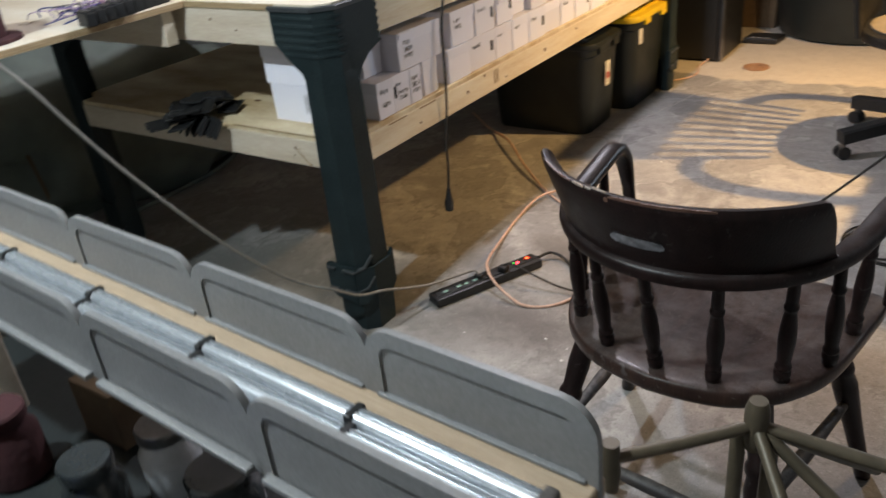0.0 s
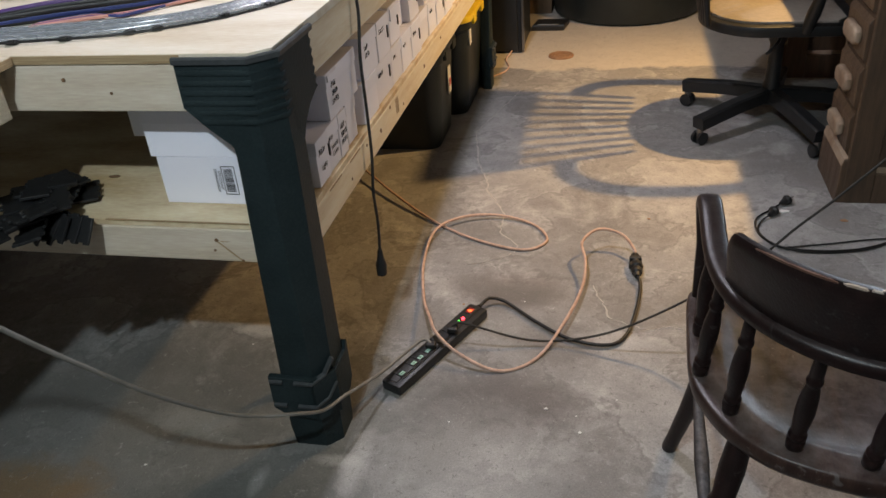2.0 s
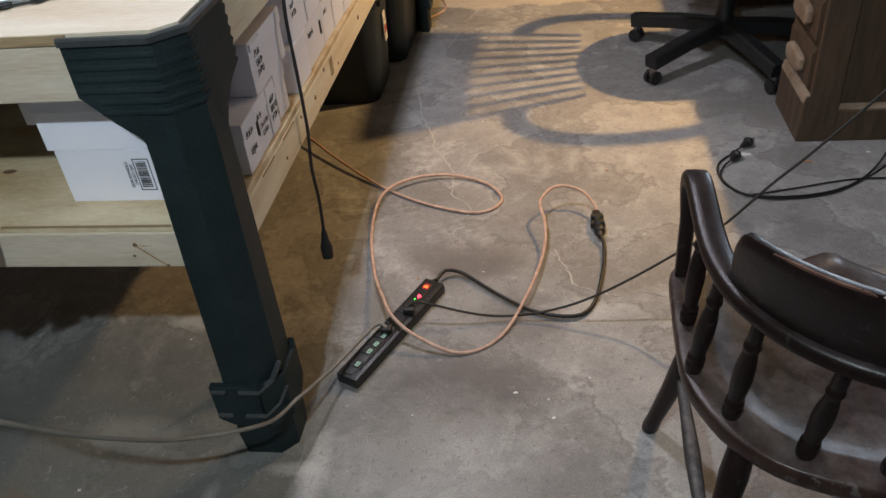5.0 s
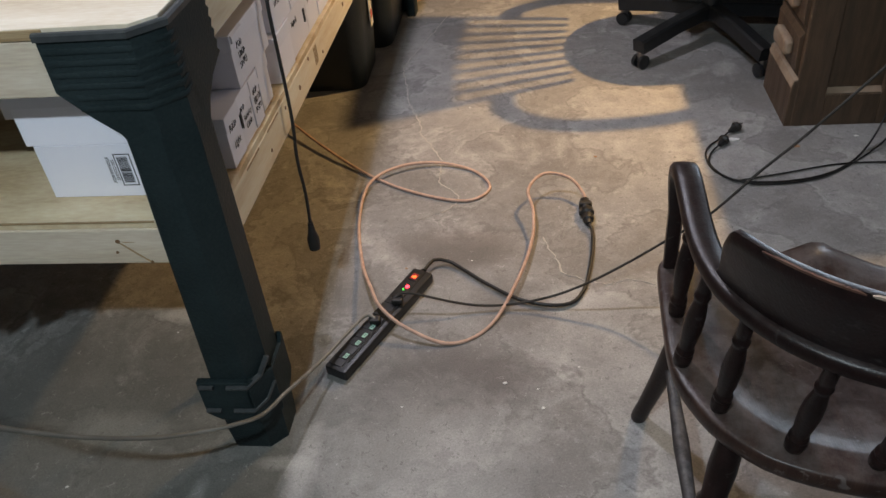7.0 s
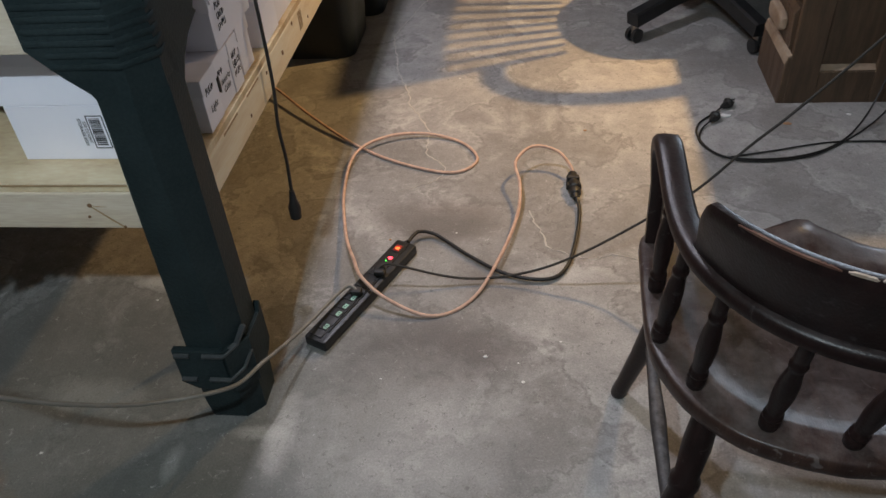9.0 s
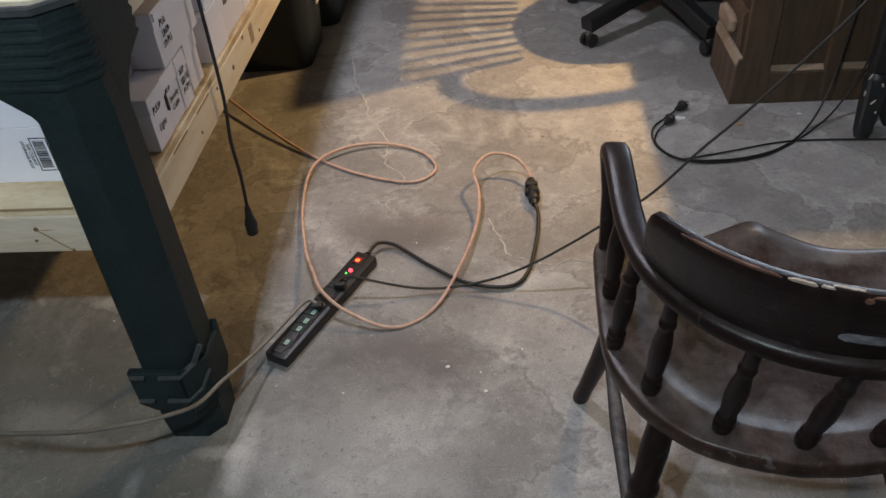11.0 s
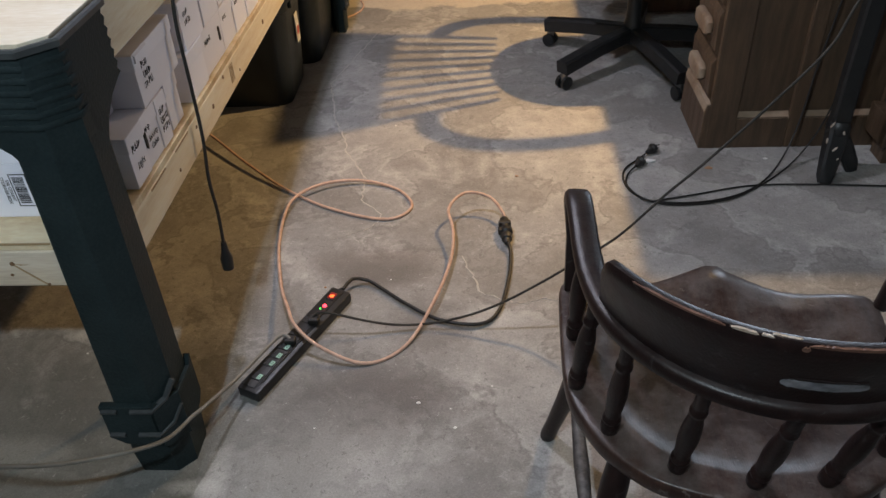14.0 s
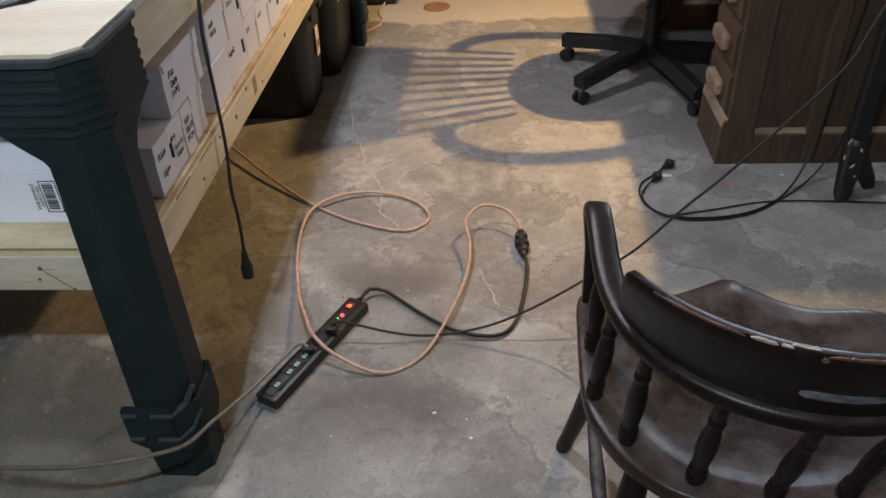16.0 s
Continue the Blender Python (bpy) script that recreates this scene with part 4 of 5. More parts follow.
for k in range(10):
    v = -1 + 2 * k / 9
    part("spindle", turned([(0, 0.010), (0.3, 0.012), (0.6, 0.011), (1, 0.009)], back_at(v, 0.445), back_at(v, 0.805), 8), BLACK, swivel, smooth=50)
rows = [[back_at(-1.03 + 2.06 * k / 20, z) for k in range(21)] for z in (0.795, 0.885, 0.965)]
bm = bmesh.new()
front = [[bm.verts.new(Vector(p) + Vector((0.011, 0, 0))) for p in r] for r in rows]
rear = [[bm.verts.new(Vector(p) - Vector((0.011, 0, 0))) for p in r] for r in rows]
for g in (front, rear):
    for r, q in zip(g, g[1:]):
        for i in range(20):
            bm.faces.new((r[i], r[i + 1], q[i + 1], q[i]))
for j in (0, 2):
    for i in range(20):
        bm.faces.new((front[j][i], front[j][i + 1], rear[j][i + 1], rear[j][i]))
for i in (0, 20):
    for j in range(2):
        bm.faces.new((front[j][i], front[j + 1][i], rear[j + 1][i], rear[j][i]))
part("crest_rail", bm, BLACK, swivel, smooth=50)
for s in (-1, 1):
    line = smooth_line([(-0.316, 0.015 + s * 0.222, 0.662), (-0.308, s * 0.262, 0.668), (-0.275, s * 0.303, 0.672), (-0.22, s * 0.334, 0.674), (-0.15, s * 0.346, 0.676), (-0.07, s * 0.344, 0.676), (0.01, s * 0.334, 0.674),
                        (0.075, s * 0.316, 0.670), (0.100, s * 0.308, 0.668)], 0.015)
    part("arm", sweep(line, [(-0.023, -0.010), (0.023, -0.010), (0.025, 0.004), (0.018, 0.012), (-0.018, 0.012), (-0.025, 0.004)]), BLACK, swivel, smooth=40)
    part("arm_end", turned([(0, 0.020), (0.4, 0.030), (0.8, 0.030), (1, 0.022)], (0.090, s * 0.310, 0.655), (0.090, s * 0.310, 0.686), 14), BLACK, swivel, smooth=40)
    part("arm_post", turned([(0, 0.018), (0.3, 0.024), (0.7, 0.018), (1, 0.020)], (0.045, s * 0.232, 0.43), (0.085, s * 0.308, 0.660), 10), BLACK, swivel, smooth=40)

# ---- oak desk: two pedestals and a kneehole, its drawers facing west ----
desk = thing("oak_desk", (1.312, 1.252, 0), "old brown oak pedestal desk with framed sides and carved drawer pulls", "desk")
W, D, HH = 0.60, 0.285, 0.745


def pedestal(y0):
    ped = new("pedestal")
    ped.parent = desk
    ped.matrix_local = pose(0, y0, 0)
    part("carcass", box((0.02, 0.022, 0.01), (W, D - 0.022, HH), 0.002), OAK, ped)
    for ya, yb in ((0.0, 0.0215), (D - 0.0215, D)):
        for x0, x1 in ((0.0, 0.088), (0.248, 0.292), (W - 0.08, W)):
            part("stile", box((x0, ya, 0.0), (x1, yb, HH), 0.003), OAK, ped)
        for z0, z1 in ((0.0, 0.106), (HH - 0.11, HH)):
            for x0, x1 in ((0.0885, 0.2475), (0.2925, W - 0.0805)):
                part("rail", box((x0, ya + 0.001, z0), (x1, yb - 0.0005, z1), 0.002), OAK, ped)
                if z0 == 0.0 and ya == 0.0:
                    part("rail_lip", prism([(0.0005, z1 - 0.004), (0.0215, z1 + 0.013), (0.0215, z1 - 0.004)], x0, x1, "x"), OAKTOP, ped, "worn pale moulding")
    part("plinth", prism([(-0.018, 0.0), (-0.016, 0.128), (-0.010, 0.150), (0.018, 0.156), (0.018, 0.0)], 0.001, D - 0.001, "y", 0.003), OAK, ped, "splayed base board")
    part("plinth_cap", prism([(-0.0175, 0.129), (-0.0115, 0.1525), (0.0, 0.1575), (0.0, 0.1535), (-0.009, 0.149), (-0.014, 0.129)], 0.004, D - 0.004, "y"), OAKTOP, ped, "worn pale edge")
    z = 0.160
    while z < HH - 0.08:
        dr = part("drawer", prism([(0.0, z), (-0.010, z + 0.012), (-0.013, z + 0.118), (-0.002, z + 0.136), (0.018, z + 0.137), (0.018, z)], 0.022, D - 0.022, "y", 0.002), OAK, ped)
        yy = D / 2
        out = [(yy - 0.072, z + 0.052), (yy - 0.070, z + 0.082), (yy - 0.05, z + 0.094), (yy + 0.05, z + 0.094), (yy + 0.070, z + 0.082), (yy + 0.072, z + 0.052), (yy + 0.055, z + 0.040), (yy - 0.055, z + 0.040)]
        part("drawer_pull", prism(out, -0.036, -0.010, "x", 0.009, segments=3), OAKTOP, dr, "carved pale wooden pull", smooth=50)
        z += 0.147


pedestal(0.0)
pedestal(1.20)
part("desk_top", box((-0.030, -0.03, HH), (W + 0.03, 1.515, HH + 0.03), 0.006), OAK, desk)
part("kneehole_back", box((W - 0.06, D + 0.001, 0.06), (W - 0.04, 1.199, HH - 0.001)), OAK, desk)

# ---- black iron stand with chipped paint, and the dark box behind it ----
stand = thing("iron_table_stand", (1.62, 1.05, 0), "black painted iron trestle leg with chipped paint beside the desk", "table leg")
flat = [(-0.027, -0.014), (-0.020, -0.020), (0.020, -0.020), (0.027, -0.014), (0.027, 0.014), (0.020, 0.020), (-0.020, 0.020), (-0.027, 0.014)]
line = [Vector(p) for p in ((-0.004, -0.016, 0.001), (-0.003, -0.008, 0.02), (0.006, 0.010, 0.06), (0.016, 0.030, 0.105), (0.024, 0.050, 0.150))]
part("foot", sweep(line, flat, up=(0, 1, 0), scale=[0.62, 0.80, 0.95, 1.08, 1.12]), BLACK, stand, smooth=40)
line = [Vector(p) for p in ((0.098, 0.055, 0.001), (0.088, 0.055, 0.03), (0.060, 0.055, 0.08), (0.030, 0.055, 0.125))]
part("rear_foot", sweep(line, flat, up=(0, 1, 0), scale=[0.6, 0.8, 0.9, 1.0]), BLACK, stand, smooth=40)
line = [Vector(p) for p in ((0.025, 0.055, 0.135), (0.028, 0.062, 0.30), (0.036, 0.070, 0.50), (0.045, 0.075, 0.72))]
part("upright", sweep(line, flat, up=(0, 1, 0)), BLACK, stand, smooth=40)
part("collar", turned([(0, 0.030), (0.3, 0.035), (0.7, 0.035), (1, 0.030)], (0.022, 0.048, 0.128), (0.026, 0.056, 0.168), 10), BLACK, stand, smooth=40)
for k, (x, y, z, tip, size) in enumerate(((-0.006, 0.024, 0.172, 12, 0.015), (0.026, 0.010, 0.152, -20, 0.011), (0.008, 0.001, 0.105, 25, 0.012), (-0.016, 0.010, 0.128, -12, 0.014), (0.020, -0.002, 0.072, 30, 0.010))):
    bm = bmesh.new()
    blob(bm, (0, 0, 0), (0.0035, 0.003, size), k, 0.6, 1)
    bmesh.ops.transform(bm, matrix=pose(x, y, z, 20, tip, 0), verts=bm.verts)
    part("paint_chip", bm, BAREWOOD, stand, "bare chipped spot")
crate = thing("storage_chest", (1.82, 1.06, 0), "black storage chest on a brown wooden base", "chest")
part("chest_body", box((0, 0.06, 0.165), (0.50, 0.17, 0.62), 0.006), BLACK, crate)
part("chest_base", box((-0.03, 0.05, 0.07), (0.50, 0.18, 0.1645), 0.004), OAK, crate)
for x in (0.0, 0.44):
    part("chest_foot", box((x, 0.08, 0.0), (x + 0.05, 0.16, 0.0695)), OAK, crate)

# ---- totes by the far part of the bench ----


def tote(place, size, lid_mat, label, turn=0.0, label_card=True):
    w, d, h = size
    ob = thing("storage_tote", place, label, "storage tote", "totes by the bench", turn)
    def rounded(g, r, n=5):
        hx, hy, out = w / 2 * g, d / 2 * g, []
        for cx, cy, a0 in ((hx - r, hy - r, 0), (r - hx, hy - r, 90), (r - hx, r - hy, 180), (hx - r, r - hy, 270)):
            out += [(cx + r * math.cos(radians(a0 + 90 * k / n)), cy + r * math.sin(radians(a0 + 90 * k / n))) for k in range(n + 1)]
        return out

    bm = bmesh.new()
    rings = []
    for z, g, r in ((0, 0.86, 0.05), (0.012, 0.885, 0.055), (h * 0.30, 0.915, 0.06), (h * 0.6, 0.945, 0.06), (h * 0.84, 0.970, 0.06), (h * 0.855, 1.0, 0.06), (h - 0.03, 1.0, 0.06)):
        rings.append([bm.verts.new((x, y, z)) for x, y in rounded(g, r)])
    m = len(rings[0])
    for p, q in zip(rings, rings[1:]):
        for i in range(m):
            bm.faces.new((p[i], p[(i + 1) % m], q[(i + 1) % m], q[i]))
    bm.faces.new(rings[0][::-1])
    bm.faces.new(rings[-1])
    part("tub", bm, BLACKTOTE, ob, smooth=40)
    lid = part("lid", prism(rounded(1.035, 0.065), h - 0.032, h - 0.004, "z", 0.006), lid_mat, ob, smooth=40)
    part("lid_panel", prism(rounded(0.86, 0.05), h - 0.006, h + 0.012, "z", 0.005), lid_mat, lid, smooth=40)
    for s in (-1, 1):
        part("latch", box((w / 2 * 0.99, s * d * 0.22 - 0.03, h - 0.055), (w / 2 * 1.05, s * d * 0.22 + 0.03, h - 0.018), 0.004), lid_mat, ob)
    if label_card:
        part("label_card", box((w / 2 * 0.968, -d * 0.02, h * 0.46), (w / 2 * 0.98, d * 0.12, h * 0.72)), WHITE, ob, "small paper label")
        part("label_print", box((w / 2 * 0.972, d * 0.0, h * 0.53), (w / 2 * 0.983, d * 0.10, h * 0.60)), material("red_print", (0.5, 0.1, 0.1), 0.7), ob)
    return ob


tote((-0.325, 1.762, 0), (0.52, 0.325, 0.405), BLACKTOTE, "black plastic storage tote with a black lid")
tote((-0.265, 2.185, 0), (0.49, 0.44, 0.435), YELLOW, "black plastic storage tote with a yellow lid", label_card=False)
for nm, y, w in (("paper_tag", 2.02, 0.04),):
    tg = thing(nm, (-0.028, y, 0.30), "small white tag hanging on the yellow-lidded tote", "tag")
    part("tag_card", box((-0.003, 0, 0), (0.003, w, 0.085), 0.001), WHITE, tg)

# ---- black cabinet and clutter at the far end ----
cab = thing("black_cabinet", (-0.08, 2.86, 0), "black upright cabinet with a pale metal edge strip", "cabinet")
part("cabinet_body", box((-0.16, 0, 0), (0.17, 0.40, 0.85), 0.006), BLACK, cab)
part("cabinet_door", box((-0.155, -0.016, 0.015), (0.150, -0.0005, 0.84), 0.003), BLACK, cab)
part("edge_strip", box((0.1705, -0.012, 0.01), (0.182, 0.02, 0.845), 0.001), CHROME, cab, "pale metal edge strip")
binn = thing("waste_bin", (0.62, 3.72, 0), "large black plastic waste bin with a sagging bag", "bin")
part("bin_body", turned([(0, 0.40), (0.02, 0.43), (0.1, 0.44), (0.9, 0.49), (0.92, 0.51), (1.0, 0.51)], (0, 0, 0), (0, 0, 0.75), 28), BLACKTOTE, binn, smooth=40)
bm = bmesh.new()
blob(bm, (0, 0, 0.72), (0.50, 0.50, 0.20), 3, 0.35, 3)
part("bin_bag", bm, material("black_bag_film", (0.012, 0.012, 0.014), 0.25, scale=14, bump=0.5, bump_scale=14), binn, smooth=60)
shelf = thing("cluttered_crate", (0.02, 3.62, 0), "dim green-brown crate with bottles beside the bin", "crate")
part("crate_body", box((-0.22, 0.0, 0.0), (0.16, 0.30, 0.20), 0.004), BROWNJUNK, shelf)
for k, (x, z, m) in enumerate(((-0.10, 0.24, TARP), (0.02, 0.22, JARDARK), (0.11, 0.25, TARP))):
    part("bottle", turned([(0, 0.045), (0.6, 0.05), (0.75, 0.02), (1, 0.018)], (x, 0.10, 0.20), (x, 0.10, 0.20 + z), 12), m, shelf, smooth=40)
pan = thing("dust_pan", (0.20, 3.30, 0), "small dark dustpan with a bright rim by the bin", "dustpan")
part("pan", prism([(-0.10, -0.05), (0.08, -0.05), (0.10, 0.08), (-0.08, 0.08)], 0.0, 0.035, "z", 0.008), BLACK, pan)
part("pan_rim", box((-0.07, -0.055, 0.034), (0.05, -0.045, 0.04), 0.001), CHROME, pan)
drain = thing("floor_drain", (0.297, 2.80, 0), "round rusty floor drain grate", "drain")
part("drain_plate", turned([(0, 0.060), (1, 0.058)], (0, 0, -0.010), (0, 0, 0.0025), 24), OAK, drain, "dark well of the drain")
for r in (0.060, 0.046, 0.032, 0.017):
    ring = [Vector((r * math.cos(2 * math.pi * k / 28), r * math.sin(2 * math.pi * k / 28), 0.004)) for k in range(29)]
    part("drain_ring", sweep(ring, [(-0.0045, -0.003), (0.0045, -0.003), (0.0040, 0.003), (-0.0040, 0.003)]), RUST, drain, smooth=40)
for k in range(4):
    e = Vector((math.cos(math.pi * k / 4 + 0.3), math.sin(math.pi * k / 4 + 0.3), 0)) * 0.058
    part("drain_bar", sweep([Vector((0, 0, 0.0042)) - e, Vector((0, 0, 0.0042)) + e], [(-0.003, -0.0015), (0.003, -0.0015), (0.003, 0.0015), (-0.003, 0.0015)]), RUST, drain)
thin = thing("thin_orange_lead", (0, 0, 0), "thin orange lead curling on the slab behind the bench leg", "cord")
part("lead", cord([(-0.10, 2.40, 0.004), (0.02, 2.52, 0.004), (0.05, 2.62, 0.004), (0.02, 2.74, 0.004), (0.04, 2.83, 0.02)], 0.004, 6), ORANGE, thin)

# ---- power strip and cords on the floor ----
ang = math.degrees(math.atan2(0.532 - 0.179, 0.244 - 0.078))
strip = thing("power_strip", (0.161, 0.355, 0), "black power strip with lit red switch and green outlet marks", "power strip", turn=ang)
strip.matrix_world = strip.matrix_world @ Matrix.Diagonal((0.965, 0.96, 0.86, 1.0))
n = 0.198
out = [(-n, -0.026), (-n, 0.026), (-n + 0.004, 0.030), (n - 0.004, 0.030), (n, 0.026), (n, -0.026), (n - 0.004, -0.030), (-n + 0.004, -0.030)]
part("housing", prism(out, 0.002, 0.034, "z", 0.005), BLACK, strip, smooth=40)
part("face", prism([(-n + 0.012, -0.012), (-n + 0.012, 0.024), (n - 0.010, 0.024), (n - 0.010, -0.012)], 0.033, 0.0365, "z", 0.001), RUBBER, strip, smooth=40)
part("face_ridge", box((-0.165, -0.0185, 0.033), (0.060, -0.0145, 0.0375), 0.001), BLACK, strip)
for x in (-0.153, -0.105, -0.077, -0.045, 0.008, 0.058):
    sk = part("outlet", box((x - 0.011, -0.010, 0.0355), (x + 0.011, 0.023, 0.0385), 0.001), BLACK, strip)
    part("outlet_hole", box((x - 0.002, 0.012, 0.0375), (x + 0.003, 0.018, 0.0388)), INK, sk)
    if x < -0.04:
        part("outlet_mark", box((x - 0.0075, -0.008, 0.038), (x + 0.0075, 0.002, 0.0391)), SOCKET, sk, "pale green outlet mark")
        for o in (-0.003, 0.002):
            part("outlet_mark_bar", box((x + o, -0.0055, 0.0385), (x + o + 0.0014, -0.001, 0.0395)), INK, sk)
part("switch_bezel", box((0.146, -0.008, 0.036), (0.176, 0.016, 0.0385), 0.002), BLACK, strip)
rock = part("switch", box((0.150, -0.005, 0.0375), (0.172, 0.013, 0.0415), 0.0015), ROCKER, strip, "dark red rocker switch")
part("switch_glow", prism([(0.154, -0.003), (0.162, -0.003), (0.164, 0.003), (0.158, 0.010), (0.153, 0.006)], 0.0405, 0.0422, "z", 0.0005), AMBER, rock, "glowing amber lens")
part("indicator", turned([(0, 0.006), (1, 0.004)], (0.121, 0.001, 0.036), (0.121, 0.001, 0.0405), 12), RED, strip, "glowing red indicator")
part("indicator", turned([(0, 0.0025), (1, 0.002)], (0.107, 0.005, 0.036), (0.107, 0.005, 0.0395), 8), GREEN, strip, "small green indicator")
part("end_ring", turned([(0, 0.009), (1, 0.007)], (n - 0.002, 0.010, 0.018), (n + 0.014, 0.010, 0.018), 10), RUBBER, strip, smooth=40)


def plug(name, place, turn, label, tilt=0.0, mat=None):
    ob = new(name)
    ob.matrix_world = pose(*place, 0, tilt, turn)
    tagged(ob, label, "plug")
    mat = mat or RUBBER
    part("plug_body", turned([(0, 0.005), (0.2, 0.008), (0.5, 0.012), (0.9, 0.0135), (1, 0.012)], (-0.026, 0, 0.0135), (0.016, 0, 0.0135), 12), mat, ob, smooth=40)
    part("plug_grip", turned([(0, 0.010), (0.3, 0.0165), (0.7, 0.0165), (1, 0.012)], (-0.004, 0, 0.0165), (0.012, 0, 0.0165), 8), mat, ob)
    for k in range(3):
        a = 2 * math.pi * k / 3
        part("plug_pin", box((0.014, 0.006 * math.cos(a) - 0.001, 0.0145 + 0.006 * math.sin(a)), (0.031, 0.006 * math.cos(a) + 0.001, 0.0185 + 0.006 * math.sin(a))), CHROME if k else mat, ob)
    return ob


OR = 0.0045
oc = thing("orange_extension_cord", (0, 0, 0), "faded orange extension cord looped across the concrete", "extension cord")
z0 = OR + 0.0006
part("cable", cord([(-0.75, 1.72, z0), (-0.55, 1.55, z0), (-0.36, 1.39, 0.03), (-0.163, 1.183, 0.02), (0.014, 1.025, z0), (0.172, 0.92, z0), (0.327, 0.872, z0), (0.392, 0.937, z0),
                    (0.34, 1.032, z0), (0.222, 1.075, 0.012), (0.105, 1.043, 0.02), (0.03, 0.95, 0.02), (0.027, 0.78, z0), (0.075, 0.57, 0.018), (0.125, 0.435, 0.048),
                    (0.158, 0.365, 0.052), (0.225, 0.315, 0.030), (0.33, 0.288, z0), (0.418, 0.347, z0), (0.479, 0.487, 0.022), (0.516, 0.655, 0.022), (0.520, 0.762, 0.042), (0.506, 0.849, 0.056),
                    (0.552, 0.918, 0.062), (0.622, 0.912, 0.050), (0.660, 0.858, 0.030), (0.664, 0.835, 0.016)], OR, 8), ORANGE, oc, smooth=60)
cn = thing("cord_connector", (0.665, 0.79, 0), "black plug and socket joining the orange and black cords", "plug", turn=-87)
part("socket_end", turned([(0, 0.008), (0.05, 0.013), (0.42, 0.014), (0.46, 0.0105)], (-0.060, 0, 0.016), (0.050, 0, 0.016), 12), RUBBER, cn, smooth=40)
part("plug_end", turned([(0, 0.0115), (0.1, 0.017), (0.35, 0.018), (0.42, 0.013), (0.55, 0.0165), (0.75, 0.0145), (0.8, 0.010), (1, 0.0075)], (-0.012, 0.002, 0.019), (0.058, 0, 0.016), 12), RUBBER, cn, smooth=35)
part("socket_collar", box((-0.034, -0.018, 0.003), (-0.018, 0.017, 0.032), 0.004), RUBBER, cn)
part("plug_lug", box((-0.006, -0.021, 0.010), (0.012, -0.012, 0.028), 0.003), RUBBER, cn)
bc = thing("black_supply_cord", (0, 0, 0), "thick black cord from the power strip to the orange cord", "cord")
part("cable", cord([(0.243, 0.538, 0.020), (0.262, 0.578, 0.022), (0.30, 0.585, 0.012), (0.34, 0.556, 0.008), (0.405, 0.497, 0.008), (0.495, 0.434, 0.008), (0.592, 0.417, 0.008), (0.640, 0.465, 0.008),
                    (0.668, 0.595, 0.008), (0.676, 0.70, 0.012), (0.667, 0.745, 0.018)], 0.0049, 8), RUBBER, bc, smooth=60)

gc = thing("grey_appliance_cord", (0, 0, 0), "grey two-core cord rising from the power strip past the bench leg", "cord")
part("cable", cord([(0.150, 0.330, 0.044), (0.138, 0.338, 0.049), (0.122, 0.330, 0.050), (0.094, 0.268, 0.054), (0.062, 0.180, 0.066), (0.036, 0.060, 0.112), (0.026, 0.026, 0.124), (0.004, -0.045, 0.143), (-0.020, -0.115, 0.195), (-0.075, -0.150, 0.215),
                    (-0.115, -0.200, 0.262), (-0.155, -0.268, 0.345), (-0.185, -0.325, 0.424), (-0.207, -0.372, 0.497), (-0.235, -0.430, 0.590), (-0.262, -0.485, 0.685), (-0.290, -0.530, 0.775),
                    (-0.325, -0.575, 0.870), (-0.390, -0.620, 0.950), (-0.470, -0.650, 0.955), (-0.560, -0.670, 0.921), (-0.700, -0.660, 0.921)], 0.0043, 7), GREYCORD, gc, smooth=60)
part("plug_body", box((0.137, 0.320, 0.0335), (0.163, 0.341, 0.047), 0.004), RUBBER, gc)
tc = thing("taut_grey_cord", (0, 0, 0), "dark grey cord rising steeply from the power strip past the chair", "cord")
part("cable", cord([(0.190, 0.402, 0.046), (0.204, 0.411, 0.054), (0.232, 0.412, 0.052), (0.280, 0.407, 0.042), (0.331, 0.404, 0.030), (0.385, 0.406, 0.018), (0.440, 0.410, 0.014), (0.502, 0.414, 0.020), (0.582, 0.420, 0.040),
                    (0.661, 0.431, 0.072), (0.739, 0.448, 0.110), (0.816, 0.460, 0.158), (0.912, 0.464, 0.232), (1.005, 0.462, 0.345), (1.077, 0.466, 0.420), (1.20, 0.478, 0.557), (1.285, 0.490, 0.660), (1.316, 0.500, 0.731), (1.37, 0.52, 0.86)], 0.0031, 7), DARKCORD, tc, smooth=60)
part("plug_body", box((0.180, 0.390, 0.0335), (0.207, 0.415, 0.048), 0.004), RUBBER, tc)

lk = thing("black_lead_pair", (0, 0, 0), "thin black leads curling on the floor and up the desk", "cord")
part("cable", cord([(1.128, 1.215, 0.014), (1.095, 1.185, 0.006), (1.045, 1.13, 0.005), (1.030, 1.065, 0.005), (1.045, 0.995, 0.005), (1.105, 0.942, 0.005), (1.245, 0.938, 0.005), (1.38, 0.99, 0.005),
                    (1.49, 1.10, 0.012), (1.555, 1.17, 0.11), (1.585, 1.205, 0.29), (1.61, 1.215, 0.48), (1.64, 1.22, 0.78)], 0.0030, 6), RUBBER, lk, smooth=60)
part("second_cable", cord([(1.086, 1.140, 0.014), (1.05, 1.10, 0.005), (1.036, 1.035, 0.005), (1.070, 0.955, 0.010), (1.16, 0.923, 0.005), (1.33, 0.954, 0.005), (1.50, 1.085, 0.006), (1.60, 1.17, 0.05),
                           (1.655, 1.205, 0.15), (1.675, 1.21, 0.30), (1.69, 1.22, 0.78)], 0.0028, 6), RUBBER, lk, smooth=60)
